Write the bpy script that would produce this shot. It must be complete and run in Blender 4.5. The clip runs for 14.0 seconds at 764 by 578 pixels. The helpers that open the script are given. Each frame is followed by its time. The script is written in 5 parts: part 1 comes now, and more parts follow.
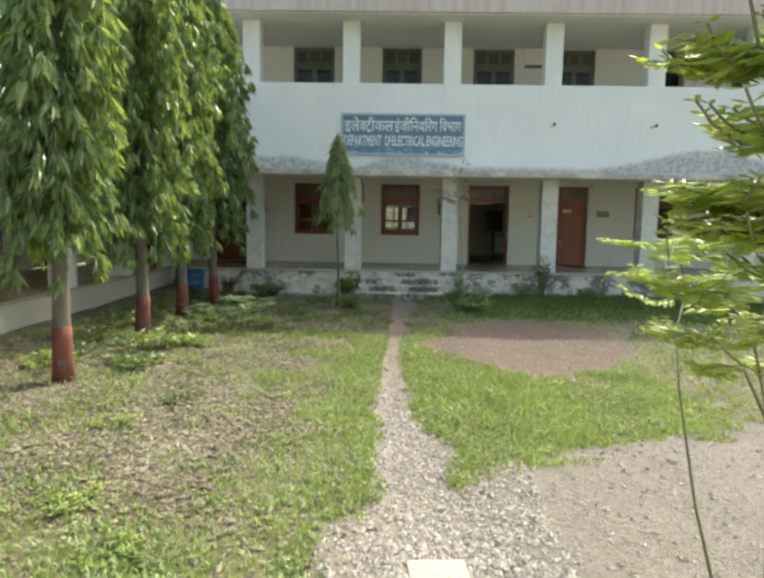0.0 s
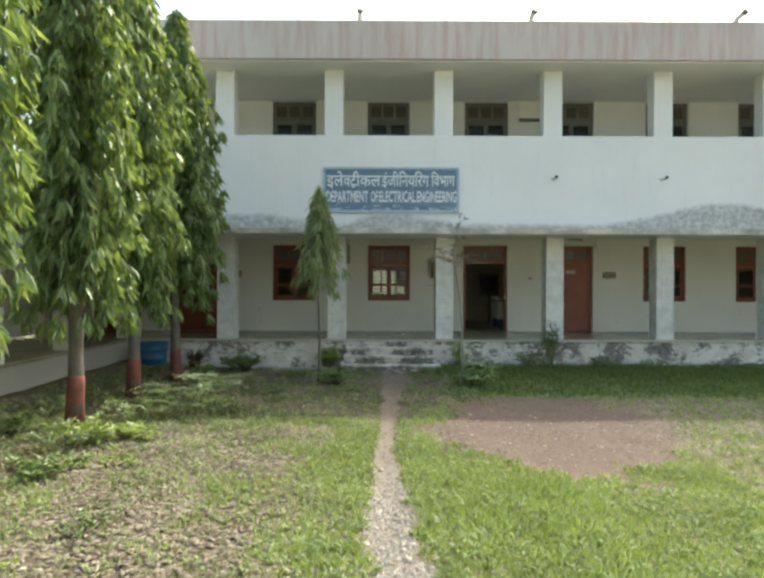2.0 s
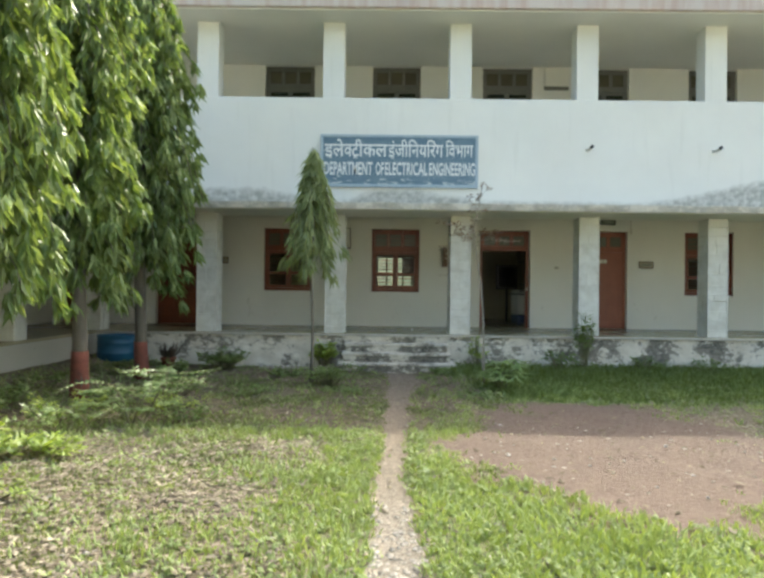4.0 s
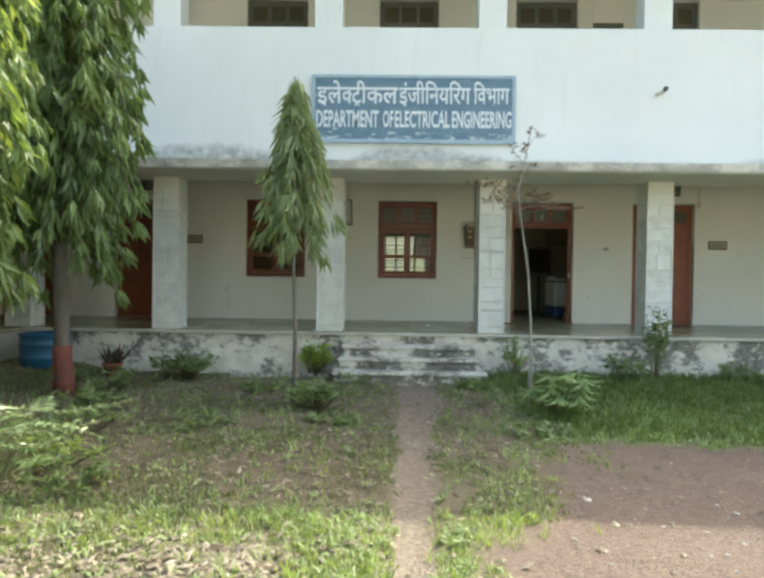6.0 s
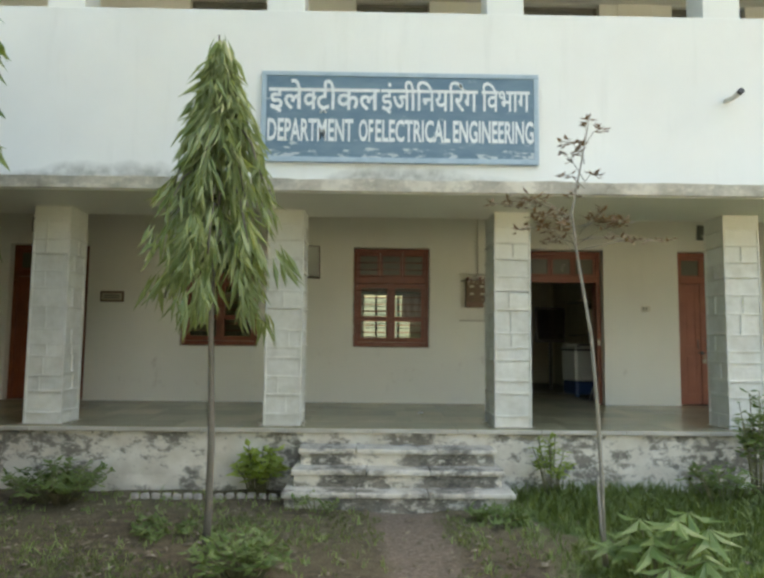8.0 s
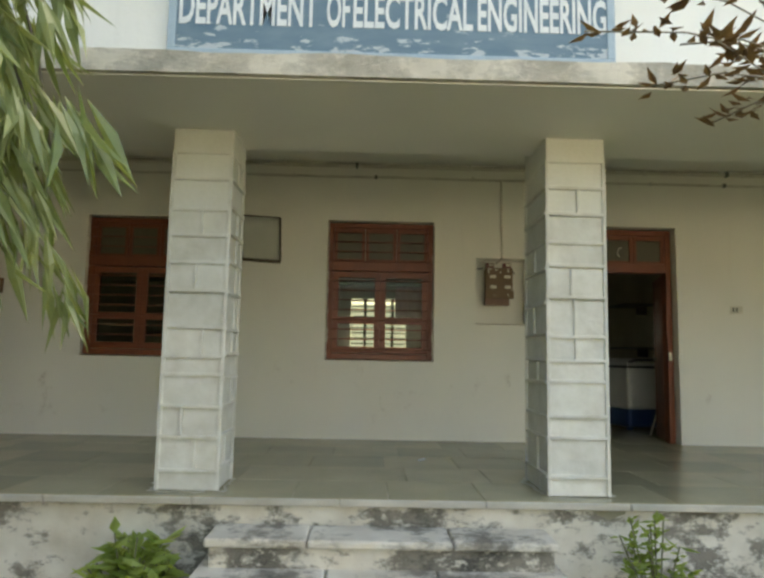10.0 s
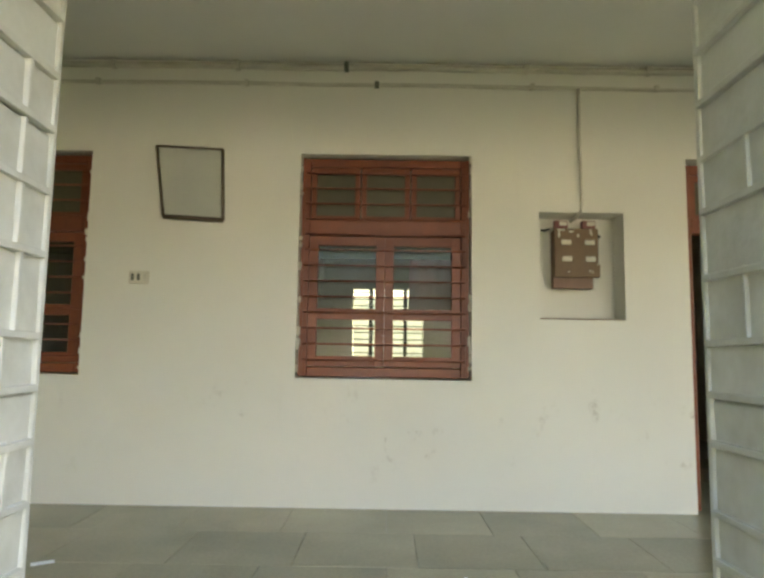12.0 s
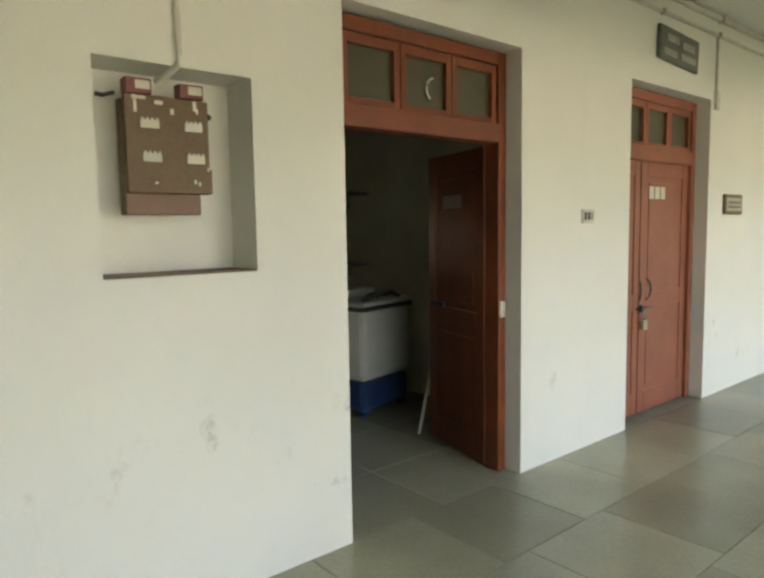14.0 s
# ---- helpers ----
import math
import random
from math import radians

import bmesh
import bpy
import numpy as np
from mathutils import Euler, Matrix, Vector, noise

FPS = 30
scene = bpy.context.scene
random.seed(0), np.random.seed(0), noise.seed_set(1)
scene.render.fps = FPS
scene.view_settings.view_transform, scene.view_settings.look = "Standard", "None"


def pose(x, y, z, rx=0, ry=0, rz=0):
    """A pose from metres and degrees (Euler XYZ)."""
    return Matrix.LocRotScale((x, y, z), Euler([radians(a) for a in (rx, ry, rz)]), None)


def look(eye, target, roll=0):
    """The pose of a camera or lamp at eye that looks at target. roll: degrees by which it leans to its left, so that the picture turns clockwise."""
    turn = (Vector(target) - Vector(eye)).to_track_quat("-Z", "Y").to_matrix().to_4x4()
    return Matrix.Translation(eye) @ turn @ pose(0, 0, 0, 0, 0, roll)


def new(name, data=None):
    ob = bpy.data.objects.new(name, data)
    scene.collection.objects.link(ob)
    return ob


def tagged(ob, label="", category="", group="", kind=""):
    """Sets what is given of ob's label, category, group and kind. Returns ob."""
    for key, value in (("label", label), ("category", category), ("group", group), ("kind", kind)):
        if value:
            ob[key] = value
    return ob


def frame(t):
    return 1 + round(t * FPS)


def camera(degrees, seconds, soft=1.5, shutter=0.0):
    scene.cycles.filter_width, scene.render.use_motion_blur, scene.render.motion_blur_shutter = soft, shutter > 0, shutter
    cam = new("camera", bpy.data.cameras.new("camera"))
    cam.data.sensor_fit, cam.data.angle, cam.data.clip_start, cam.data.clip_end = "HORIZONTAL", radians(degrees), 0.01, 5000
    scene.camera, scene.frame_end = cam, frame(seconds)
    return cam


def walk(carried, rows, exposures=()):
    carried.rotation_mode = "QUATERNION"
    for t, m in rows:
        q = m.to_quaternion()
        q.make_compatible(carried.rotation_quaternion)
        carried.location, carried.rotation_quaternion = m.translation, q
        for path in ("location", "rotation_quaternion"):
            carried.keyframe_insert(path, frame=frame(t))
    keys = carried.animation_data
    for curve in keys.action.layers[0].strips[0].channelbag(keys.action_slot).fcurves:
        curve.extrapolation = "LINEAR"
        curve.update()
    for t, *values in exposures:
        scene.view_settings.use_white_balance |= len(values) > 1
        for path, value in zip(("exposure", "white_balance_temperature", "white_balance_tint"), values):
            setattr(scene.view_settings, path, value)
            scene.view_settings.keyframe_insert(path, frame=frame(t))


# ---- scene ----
cam = camera(62.0, 14.0, soft=2.9)
PATH = [
    (0, (0.414, -0.397, 1.322), (0.377, 1.591, 1.103), 0.9),
    (0.5, (0.412, 0.186, 1.314), (0.415, 2.171, 1.068), 0.6),
    (1, (0.361, 0.742, 1.364), (0.348, 2.732, 1.171), 1.3),
    (1.5, (0.405, 1.049, 1.358), (0.426, 3.042, 1.19), 0.6),
    (2, (0.344, 1.407, 1.185), (0.348, 3.407, 1.182), 0.2),
    (2.5, (0.314, 1.803, 0.995), (0.282, 3.802, 0.977), 0.2),
    (5, (0.359, 4.918, 0.808), (0.377, 6.918, 0.831), 1.3),
    (5.5, (0.274, 5.672, 0.786), (0.323, 7.671, 0.752), 1.0),
    (6, (0.32, 6.34, 0.83), (0.282, 8.339, 0.797), 0.8),
    (6.5, (0.319, 7.068, 0.834), (0.309, 9.068, 0.83), 0.4),
    (7, (0.312, 7.791, 0.861), (0.367, 9.787, 0.967), 1.9),
    (7.5, (0.318, 8.498, 0.879), (0.343, 10.488, 1.076), 0.7),
    (8, (0.297, 9.235, 0.909), (0.323, 11.228, 1.077), 0.6),
    (10.5, (0.54, 12.723, 0.849), (0.572, 14.71, 1.079), 1.3),
    (11, (0.595, 13.384, 0.858), (0.524, 15.369, 1.09), 0.9),
    (11.5, (0.561, 14.021, 0.963), (0.582, 16.015, 1.115), 0.0),
    (12, (0.568, 14.693, 0.981), (0.56, 16.682, 1.195), 0.9),
    (12.5, (0.533, 15.339, 0.963), (0.762, 17.317, 1.159), 1.0),
    (13, (0.575, 15.944, 1.126), (1.286, 17.813, 1.172), 0.5),
    (13.5, (0.704, 16.311, 1.282), (1.766, 18.005, 1.274), -1.3),
    (14, (0.962, 16.753, 1.405), (2.247, 18.274, 1.219), -0.9),
]
EXPOSURES = [(0.0, 1.4, 6600, 3), (1.5, 1.5, 6600, 3), (2.5, 1.38, 6600, 3), (5.0, 2.03, 6600, 3), (7.5, 2.13, 7000, 5), (8.2, 2.12, 7400, 6), (10.3, 2.25, 7700, 9), (10.6, 2.5, 7800, 10), (11.0, 2.93, 7500, 10), (11.5, 2.92, 7500, 11), (12.0, 3.25, 7300, 12), (12.5, 3.6, 7200, 11), (13.0, 3.48, 7000, 12), (13.5, 3.48, 6850, 13), (14.0, 3.42, 6900, 13)]
walk(cam, [(t, look(eye, target, roll)) for t, eye, target, roll in PATH], EXPOSURES)
# ---------------------------------------------------------------- light
world = bpy.data.worlds.new("world")
scene.world = world
world.use_nodes = True
wn = world.node_tree
sky = wn.nodes.new("ShaderNodeTexSky")
sky.sky_type, sky.sun_disc = "NISHITA", False
SUN_EL, SUN_AZ = 47.5, 40.0          # azimuth from +y towards +x
sky.sun_elevation, sky.sun_rotation = radians(SUN_EL), radians(SUN_AZ)
sky.dust_density, sky.air_density, sky.ozone_density = 6.0, 1.2, 0.6
wn.links.new(sky.outputs[0], wn.nodes["Background"].inputs[0])
wn.nodes["Background"].inputs[1].default_value = 0.15
sun = new("sun", bpy.data.lights.new("sun", "SUN"))
sun.data.energy, sun.data.angle, sun.data.color = 1.8, radians(0.6), (1.0, 0.95, 0.86)
_d = Vector((math.sin(radians(SUN_AZ)) * math.cos(radians(SUN_EL)), math.cos(radians(SUN_AZ)) * math.cos(radians(SUN_EL)), math.sin(radians(SUN_EL))))
sun.matrix_world = look(_d * 40, (0, 0, 0))


# ---------------------------------------------------------------- materials
def node_mat(name, rough=0.8, metal=0.0):
    m = bpy.data.materials.new(name)
    m.use_nodes = True
    nt = m.node_tree
    b = nt.nodes["Principled BSDF"]
    b.inputs["Roughness"].default_value = rough
    b.inputs["Metallic"].default_value = metal
    return m, nt, b


def coords(nt, kind="Object"):
    c = nt.nodes.new("ShaderNodeTexCoord")
    return c.outputs[kind]


def world_pos(nt):
    return nt.nodes.new("ShaderNodeNewGeometry").outputs["Position"]


def noise_tex(nt, vec, scale, detail=4.0, rough=0.55, stretch=None):
    if stretch:
        mp = nt.nodes.new("ShaderNodeMapping")
        mp.inputs["Scale"].default_value = stretch
        nt.links.new(vec, mp.inputs["Vector"])
        vec = mp.outputs[0]
    n = nt.nodes.new("ShaderNodeTexNoise")
    n.inputs["Scale"].default_value, n.inputs["Detail"].default_value, n.inputs["Roughness"].default_value = scale, detail, rough
    nt.links.new(vec, n.inputs["Vector"])
    return n.outputs["Fac"]


def ramp(nt, fac, lo, hi, a=0.0, b=1.0):
    r = nt.nodes.new("ShaderNodeMapRange")
    r.inputs["From Min"].default_value, r.inputs["From Max"].default_value = lo, hi
    r.inputs["To Min"].default_value, r.inputs["To Max"].default_value = a, b
    nt.links.new(fac, r.inputs["Value"])
    return r.outputs["Result"]


def mixc(nt, fac, a, b, mode="MIX"):
    m = nt.nodes.new("ShaderNodeMix")
    m.data_type, m.blend_type = "RGBA", mode
    for idx, v in ((0, fac), (6, a), (7, b)):
        if isinstance(v, (int, float)):
            m.inputs[idx].default_value = v
        elif isinstance(v, tuple):
            m.inputs[idx].default_value = (*v[:3], 1.0)
        else:
            nt.links.new(v, m.inputs[idx])
    return m.outputs[2]


def mathn(nt, op, a, b=0.0):
    m = nt.nodes.new("ShaderNodeMath")
    m.operation = op
    for i, v in enumerate((a, b)):
        if isinstance(v, (int, float)):
            m.inputs[i].default_value = v
        else:
            nt.links.new(v, m.inputs[i])
    return m.outputs[0]


def bump(nt, b, height, strength=0.3, dist=0.01):
    n = nt.nodes.new("ShaderNodeBump")
    n.inputs["Strength"].default_value, n.inputs["Distance"].default_value = strength, dist
    nt.links.new(height, n.inputs["Height"])
    nt.links.new(n.outputs[0], b.inputs["Normal"])


def varied(name, c1, c2, scale=6.0, rough=0.7, fine=60.0, fine_amt=0.06, bump_s=0.15, metal=0.0, island=False, spread=0.0, stretch=None):
    """A surface that wanders between two colours at a large scale, with a fine grain over it."""
    m, nt, b = node_mat(name, rough, metal)
    p = world_pos(nt)
    col = mixc(nt, ramp(nt, noise_tex(nt, p, scale, stretch=stretch), 0.3, 0.7), c1, c2)
    g = noise_tex(nt, p, fine, 3.0)
    col = mixc(nt, fine_amt * 0.45, col, mixc(nt, ramp(nt, g, 0.35, 0.65), (0.0, 0.0, 0.0), (1.0, 1.0, 1.0)), "OVERLAY")
    if spread:
        if island:
            r = nt.nodes.new("ShaderNodeNewGeometry").outputs["Random Per Island"]
        else:
            r = nt.nodes.new("ShaderNodeObjectInfo").outputs["Random"]
        col = mixc(nt, 1.0, col, mixc(nt, r, (1 - spread,) * 3, (1.0, 1.0, 1.0)), "MULTIPLY")
    nt.links.new(col, b.inputs["Base Color"])
    if bump_s:
        bump(nt, b, g, bump_s, 0.004)
    return m


def plaster(name, base, stain, amount, lo=0.58, hi=0.72, bump_s=0.2, streak=True, grime_z=None, scuffs=False):
    """Limewashed plaster: rain streaks, blotches, and mould that gathers above a ledge (grime_z)."""
    m, nt, b = node_mat(name, 0.85)
    p = world_pos(nt)
    big = noise_tex(nt, p, 0.9, 5.0)
    col = mixc(nt, ramp(nt, big, 0.3, 0.7), base, tuple(c * 0.93 for c in base))
    if streak:
        s = noise_tex(nt, p, 3.0, 5.0, stretch=(2.2, 2.2, 0.25))
        col = mixc(nt, mathn(nt, "MULTIPLY", ramp(nt, s, lo, hi), amount), col, stain)
    sp = noise_tex(nt, p, 14.0, 6.0, 0.7)
    col = mixc(nt, mathn(nt, "MULTIPLY", ramp(nt, sp, 0.62, 0.7), amount * 0.6), col, stain)
    if grime_z is not None:
        sep = nt.nodes.new("ShaderNodeSeparateXYZ")
        nt.links.new(p, sep.inputs[0])
        wave = mathn(nt, "ADD", sep.outputs["X"], mathn(nt, "MULTIPLY", noise_tex(nt, p, 0.8, 3.0), 1.2))

        def hump(a, b, c, d, hh):
            return mathn(nt, "MULTIPLY", mathn(nt, "MULTIPLY", ramp(nt, wave, a, b), ramp(nt, wave, d, c)), hh)
        humps = mathn(nt, "ADD", hump(-3.6, -2.5, -1.5, -0.4, 0.22), mathn(nt, "ADD", hump(0.0, 0.7, 1.6, 2.6, 0.22), mathn(nt, "ADD", hump(6.2, 8.8, 9.6, 11.0, 0.5), hump(12.5, 13.4, 14.2, 15.4, 0.2))))
        rough_edge = noise_tex(nt, p, 5.0, 5.0)
        top = mathn(nt, "ADD", humps, mathn(nt, "MULTIPLY", rough_edge, 0.12))
        h = mathn(nt, "SUBTRACT", mathn(nt, "ADD", top, grime_z), sep.outputs["Z"])
        k = mathn(nt, "MULTIPLY", ramp(nt, h, -0.02, 0.10), ramp(nt, noise_tex(nt, p, 9.0, 6.0), 0.3, 0.6, 0.35, 1.0))
        col = mixc(nt, mathn(nt, "MULTIPLY", k, 0.75), col, (0.25, 0.255, 0.22))
    if scuffs:
        sep = nt.nodes.new("ShaderNodeSeparateXYZ")
        nt.links.new(p, sep.inputs[0])
        zone = mathn(nt, "MULTIPLY", ramp(nt, sep.outputs["Z"], 0.15, 0.35), ramp(nt, sep.outputs["Z"], 0.85, 0.6))
        k = ramp(nt, noise_tex(nt, p, 6.5, 4.0, 0.6, stretch=(1.0, 1.0, 0.8)), 0.60, 0.72)
        k = mathn(nt, "MULTIPLY", k, ramp(nt, noise_tex(nt, p, 0.8, 1.0), 0.42, 0.56))
        k = mathn(nt, "MULTIPLY", mathn(nt, "MULTIPLY", k, zone), ramp(nt, noise_tex(nt, p, 40.0, 3.0), 0.35, 0.6))
        col = mixc(nt, mathn(nt, "MULTIPLY", k, 0.75), col, (0.34, 0.29, 0.22))
    fine = noise_tex(nt, p, 45.0, 4.0)
    nt.links.new(col, b.inputs["Base Color"])
    bump(nt, b, mathn(nt, "ADD", fine, mathn(nt, "MULTIPLY", sp, 2.0)), bump_s, 0.006)
    return m


def peeling(name, lo=0.62, hi=0.69, under=((0.055, 0.055, 0.045), (0.24, 0.22, 0.18))):
    """Old white paint flaking off a damp stone plinth."""
    m, nt, b = node_mat(name, 0.9)
    p = world_pos(nt)
    a = noise_tex(nt, p, 1.7, 6.0, 0.65)
    c = noise_tex(nt, p, 7.5, 6.0, 0.75, stretch=(1.0, 1.0, 1.8))
    white = mixc(nt, ramp(nt, noise_tex(nt, p, 4.0), 0.3, 0.7), (0.72, 0.69, 0.60), (0.54, 0.50, 0.41))
    damp = mixc(nt, ramp(nt, c, 0.4, 0.6), *under)
    k = ramp(nt, mathn(nt, "ADD", mathn(nt, "MULTIPLY", a, 0.7), mathn(nt, "MULTIPLY", c, 0.55)), lo, hi)
    nt.links.new(mixc(nt, k, white, damp), b.inputs["Base Color"])
    bump(nt, b, mathn(nt, "SUBTRACT", c, k), 0.5, 0.01)
    return m


def flaked_sign(name, c1, c2, bare):
    """Painted sheet, faded in streaks, with the paint flaked off in small spots near its foot."""
    m, nt, b = node_mat(name, 0.6)
    p = world_pos(nt)
    col = mixc(nt, ramp(nt, noise_tex(nt, p, 3.0, 5.0, stretch=(1, 1, 3)), 0.3, 0.7), c1, c2)
    sep = nt.nodes.new("ShaderNodeSeparateXYZ")
    nt.links.new(p, sep.inputs[0])
    foot = ramp(nt, sep.outputs["Z"], 3.3, 3.0, 0.0, 0.12)
    chips = mathn(nt, "ADD", noise_tex(nt, p, 9.0, 5.0, 0.65, stretch=(0.6, 1, 1.6)), foot)
    k = mathn(nt, "MULTIPLY", ramp(nt, chips, 0.66, 0.70), 0.8)
    nt.links.new(mixc(nt, k, col, bare), b.inputs["Base Color"])
    bump(nt, b, mathn(nt, "SUBTRACT", noise_tex(nt, p, 40.0), k), 0.15, 0.004)
    return m


def leafmat(name, c1, c2, spread=0.5, trans=0.35, rough=0.36):
    m, nt, b = node_mat(name, rough)
    r = nt.nodes.new("ShaderNodeNewGeometry").outputs["Random Per Island"]
    p = world_pos(nt)
    col = mixc(nt, r, c1, c2)
    col = mixc(nt, ramp(nt, noise_tex(nt, p, 1.6, 2.0), 0.35, 0.65, 0.0, 0.5), col, tuple(c * (1 - spread) for c in c1))
    nt.links.new(col, b.inputs["Base Color"])
    t = nt.nodes.new("ShaderNodeBsdfTranslucent")
    nt.links.new(mixc(nt, 1.0, col, (1.0, 0.95, 0.35), "MULTIPLY"), t.inputs["Color"])
    mx = nt.nodes.new("ShaderNodeMixShader")
    mx.inputs[0].default_value = trans
    nt.links.new(b.outputs[0], mx.inputs[1])
    nt.links.new(t.outputs[0], mx.inputs[2])
    nt.links.new(mx.outputs[0], nt.nodes["Material Output"].inputs[0])
    return m


def glassmat(name, tint=(0.75, 0.8, 0.75)):
    m = bpy.data.materials.new(name)
    m.use_nodes = True
    nt = m.node_tree
    nt.nodes.remove(nt.nodes["Principled BSDF"])
    tr, gl = nt.nodes.new("ShaderNodeBsdfTransparent"), nt.nodes.new("ShaderNodeBsdfGlossy")
    tr.inputs[0].default_value = (*tint, 1)
    gl.inputs["Roughness"].default_value = 0.06
    fr = nt.nodes.new("ShaderNodeFresnel")
    fr.inputs[0].default_value = 1.3
    mx = nt.nodes.new("ShaderNodeMixShader")
    nt.links.new(fr.outputs[0], mx.inputs[0])
    nt.links.new(tr.outputs[0], mx.inputs[1])
    nt.links.new(gl.outputs[0], mx.inputs[2])
    nt.links.new(mx.outputs[0], nt.nodes["Material Output"].inputs[0])
    return m


M_PARAPET = plaster("parapet_limewash", (0.80, 0.81, 0.76), (0.46, 0.47, 0.42), 0.10, grime_z=2.66)
M_ROOF = plaster("roof_fascia", (0.60, 0.535, 0.49), (0.44, 0.28, 0.225), 0.55, 0.42, 0.66)
M_WALL = plaster("corridor_wall", (0.76, 0.75, 0.675), (0.50, 0.46, 0.38), 0.10, 0.66, 0.8, 0.15, scuffs=True)
M_CEIL = plaster("soffit", (0.82, 0.81, 0.74), (0.55, 0.54, 0.47), 0.05, 0.55, 0.75, 0.15, streak=False)
M_EDGE = peeling("mottled_canopy_edge", 0.56, 0.72, ((0.17, 0.165, 0.13), (0.42, 0.40, 0.34)))
M_COLUMN = varied("column_paint", (0.74, 0.745, 0.69), (0.60, 0.595, 0.53), 6.0, 0.75, 17, 0.12, 1.0, spread=0.10)
M_COLTOP = varied("column_plaster", (0.72, 0.73, 0.68), (0.67, 0.67, 0.61), 3.0, 0.8, 40, 0.1, 0.2)
M_PLINTH = peeling("peeling_plinth")
M_STEP = peeling("mouldy_steps", 0.575, 0.65)
M_TREAD = peeling("worn_treads", 0.60, 0.72)
# gallery wall colour is lifted to take in veiling glare near the top
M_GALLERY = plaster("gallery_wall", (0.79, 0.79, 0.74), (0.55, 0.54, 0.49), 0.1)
M_WINGPL = plaster("wing_plinth_plaster", (0.46, 0.44, 0.37), (0.20, 0.19, 0.15), 1.0, streak=False)
M_FLOOR = varied("kota_stone", (0.34, 0.315, 0.205), (0.47, 0.435, 0.285), 1.3, 0.24, 50, 0.12, 0.03, spread=0.28)
M_GROUT = varied("grout", (0.36, 0.34, 0.25), (0.27, 0.255, 0.18), 5.0, 0.8)
M_WOOD = varied("red_oxide_paint", (0.20, 0.048, 0.013), (0.14, 0.033, 0.011), 5.0, 0.42, 70, 0.2, 0.1)
M_DOORPINK = varied("faded_door_paint", (0.28, 0.088, 0.043), (0.22, 0.067, 0.033), 4.0, 0.5, 70, 0.15, 0.1)
M_BARS = varied("grille_iron", (0.22, 0.058, 0.022), (0.13, 0.036, 0.018), 20.0, 0.5, 90, 0.2, 0.1)
M_GLASS = glassmat("window_glass")
M_FROST = varied("frosted_pane", (0.09, 0.085, 0.048), (0.065, 0.062, 0.035), 3.0, 0.3)
M_ROOM = varied("room_wall", (0.58, 0.555, 0.43), (0.48, 0.46, 0.35), 1.5, 0.85)
M_SIGN = flaked_sign("sign_blue", (0.095, 0.17, 0.23), (0.155, 0.235, 0.29), (0.52, 0.57, 0.58))
M_SIGNEDGE = varied("sign_border", (0.40, 0.50, 0.56), (0.30, 0.40, 0.47), 6.0, 0.6)
M_LETTER = varied("letter_white", (0.78, 0.80, 0.78), (0.62, 0.66, 0.66), 9.0, 0.6)
M_DARK = varied("dark_iron", (0.03, 0.03, 0.028), (0.05, 0.045, 0.04), 12.0, 0.5)
M_GREYPL = varied("grey_plate", (0.10, 0.105, 0.085), (0.14, 0.14, 0.11), 8.0, 0.5)
M_CREAM = varied("cream_paper", (0.66, 0.63, 0.53), (0.55, 0.52, 0.43), 12.0, 0.7)
M_CONDUIT = varied("conduit_pvc", (0.60, 0.58, 0.50), (0.50, 0.48, 0.40), 8.0, 0.55)
M_PLYWOOD = varied("meter_board", (0.155, 0.095, 0.042), (0.115, 0.068, 0.03), 6.0, 0.55, 60, 0.2)
M_REDBROWN = varied("switch_red", (0.20, 0.05, 0.035), (0.14, 0.04, 0.03), 10.0, 0.45)
M_WHITEPL = varied("white_plastic", (0.62, 0.63, 0.58), (0.54, 0.55, 0.50), 3.0, 0.35)
M_BLUEPL = varied("blue_plastic", (0.022, 0.06, 0.16), (0.018, 0.048, 0.125), 4.0, 0.35)
M_DRUM = varied("blue_drum", (0.010, 0.078, 0.155), (0.016, 0.10, 0.18), 4.0, 0.45)
M_PINK = varied("pink_cloth", (0.88, 0.66, 0.64), (0.76, 0.50, 0.50), 9.0, 0.9)
M_BARK = varied("grey_bark", (0.17, 0.15, 0.12), (0.10, 0.09, 0.07), 9.0, 0.9, 60, 0.3, 0.5, stretch=(1, 1, 0.3))
M_REDTRUNK = varied("red_lime_band", (0.20, 0.062, 0.04), (0.12, 0.045, 0.032), 9.0, 0.85, 50, 0.3, 0.4)
M_TWIG = varied("dry_twig", (0.30, 0.28, 0.23), (0.22, 0.20, 0.16), 12.0, 0.8)
M_STEM = varied("green_stem", (0.21, 0.20, 0.10), (0.14, 0.15, 0.07), 12.0, 0.7)
M_LEAF = leafmat("mast_tree_leaf", (0.145, 0.235, 0.08), (0.385, 0.48, 0.22), 0.35, 0.5)
M_LEAF2 = leafmat("young_tree_leaf", (0.19, 0.265, 0.11), (0.44, 0.50, 0.27), 0.2, 0.45)
M_FROND = leafmat("pinnate_leaf", (0.29, 0.41, 0.10), (0.48, 0.58, 0.20), 0.2, 0.62)
M_WEED = leafmat("weed_leaf", (0.13, 0.21, 0.055), (0.24, 0.32, 0.12), 0.35, 0.4)
M_DRYLEAF = leafmat("rusty_leaf", (0.17, 0.10, 0.055), (0.26, 0.17, 0.10), 0.3, 0.25)
M_GRASS = leafmat("grass_blade", (0.25, 0.345, 0.125), (0.42, 0.515, 0.24), 0.2, 0.42, 0.55)
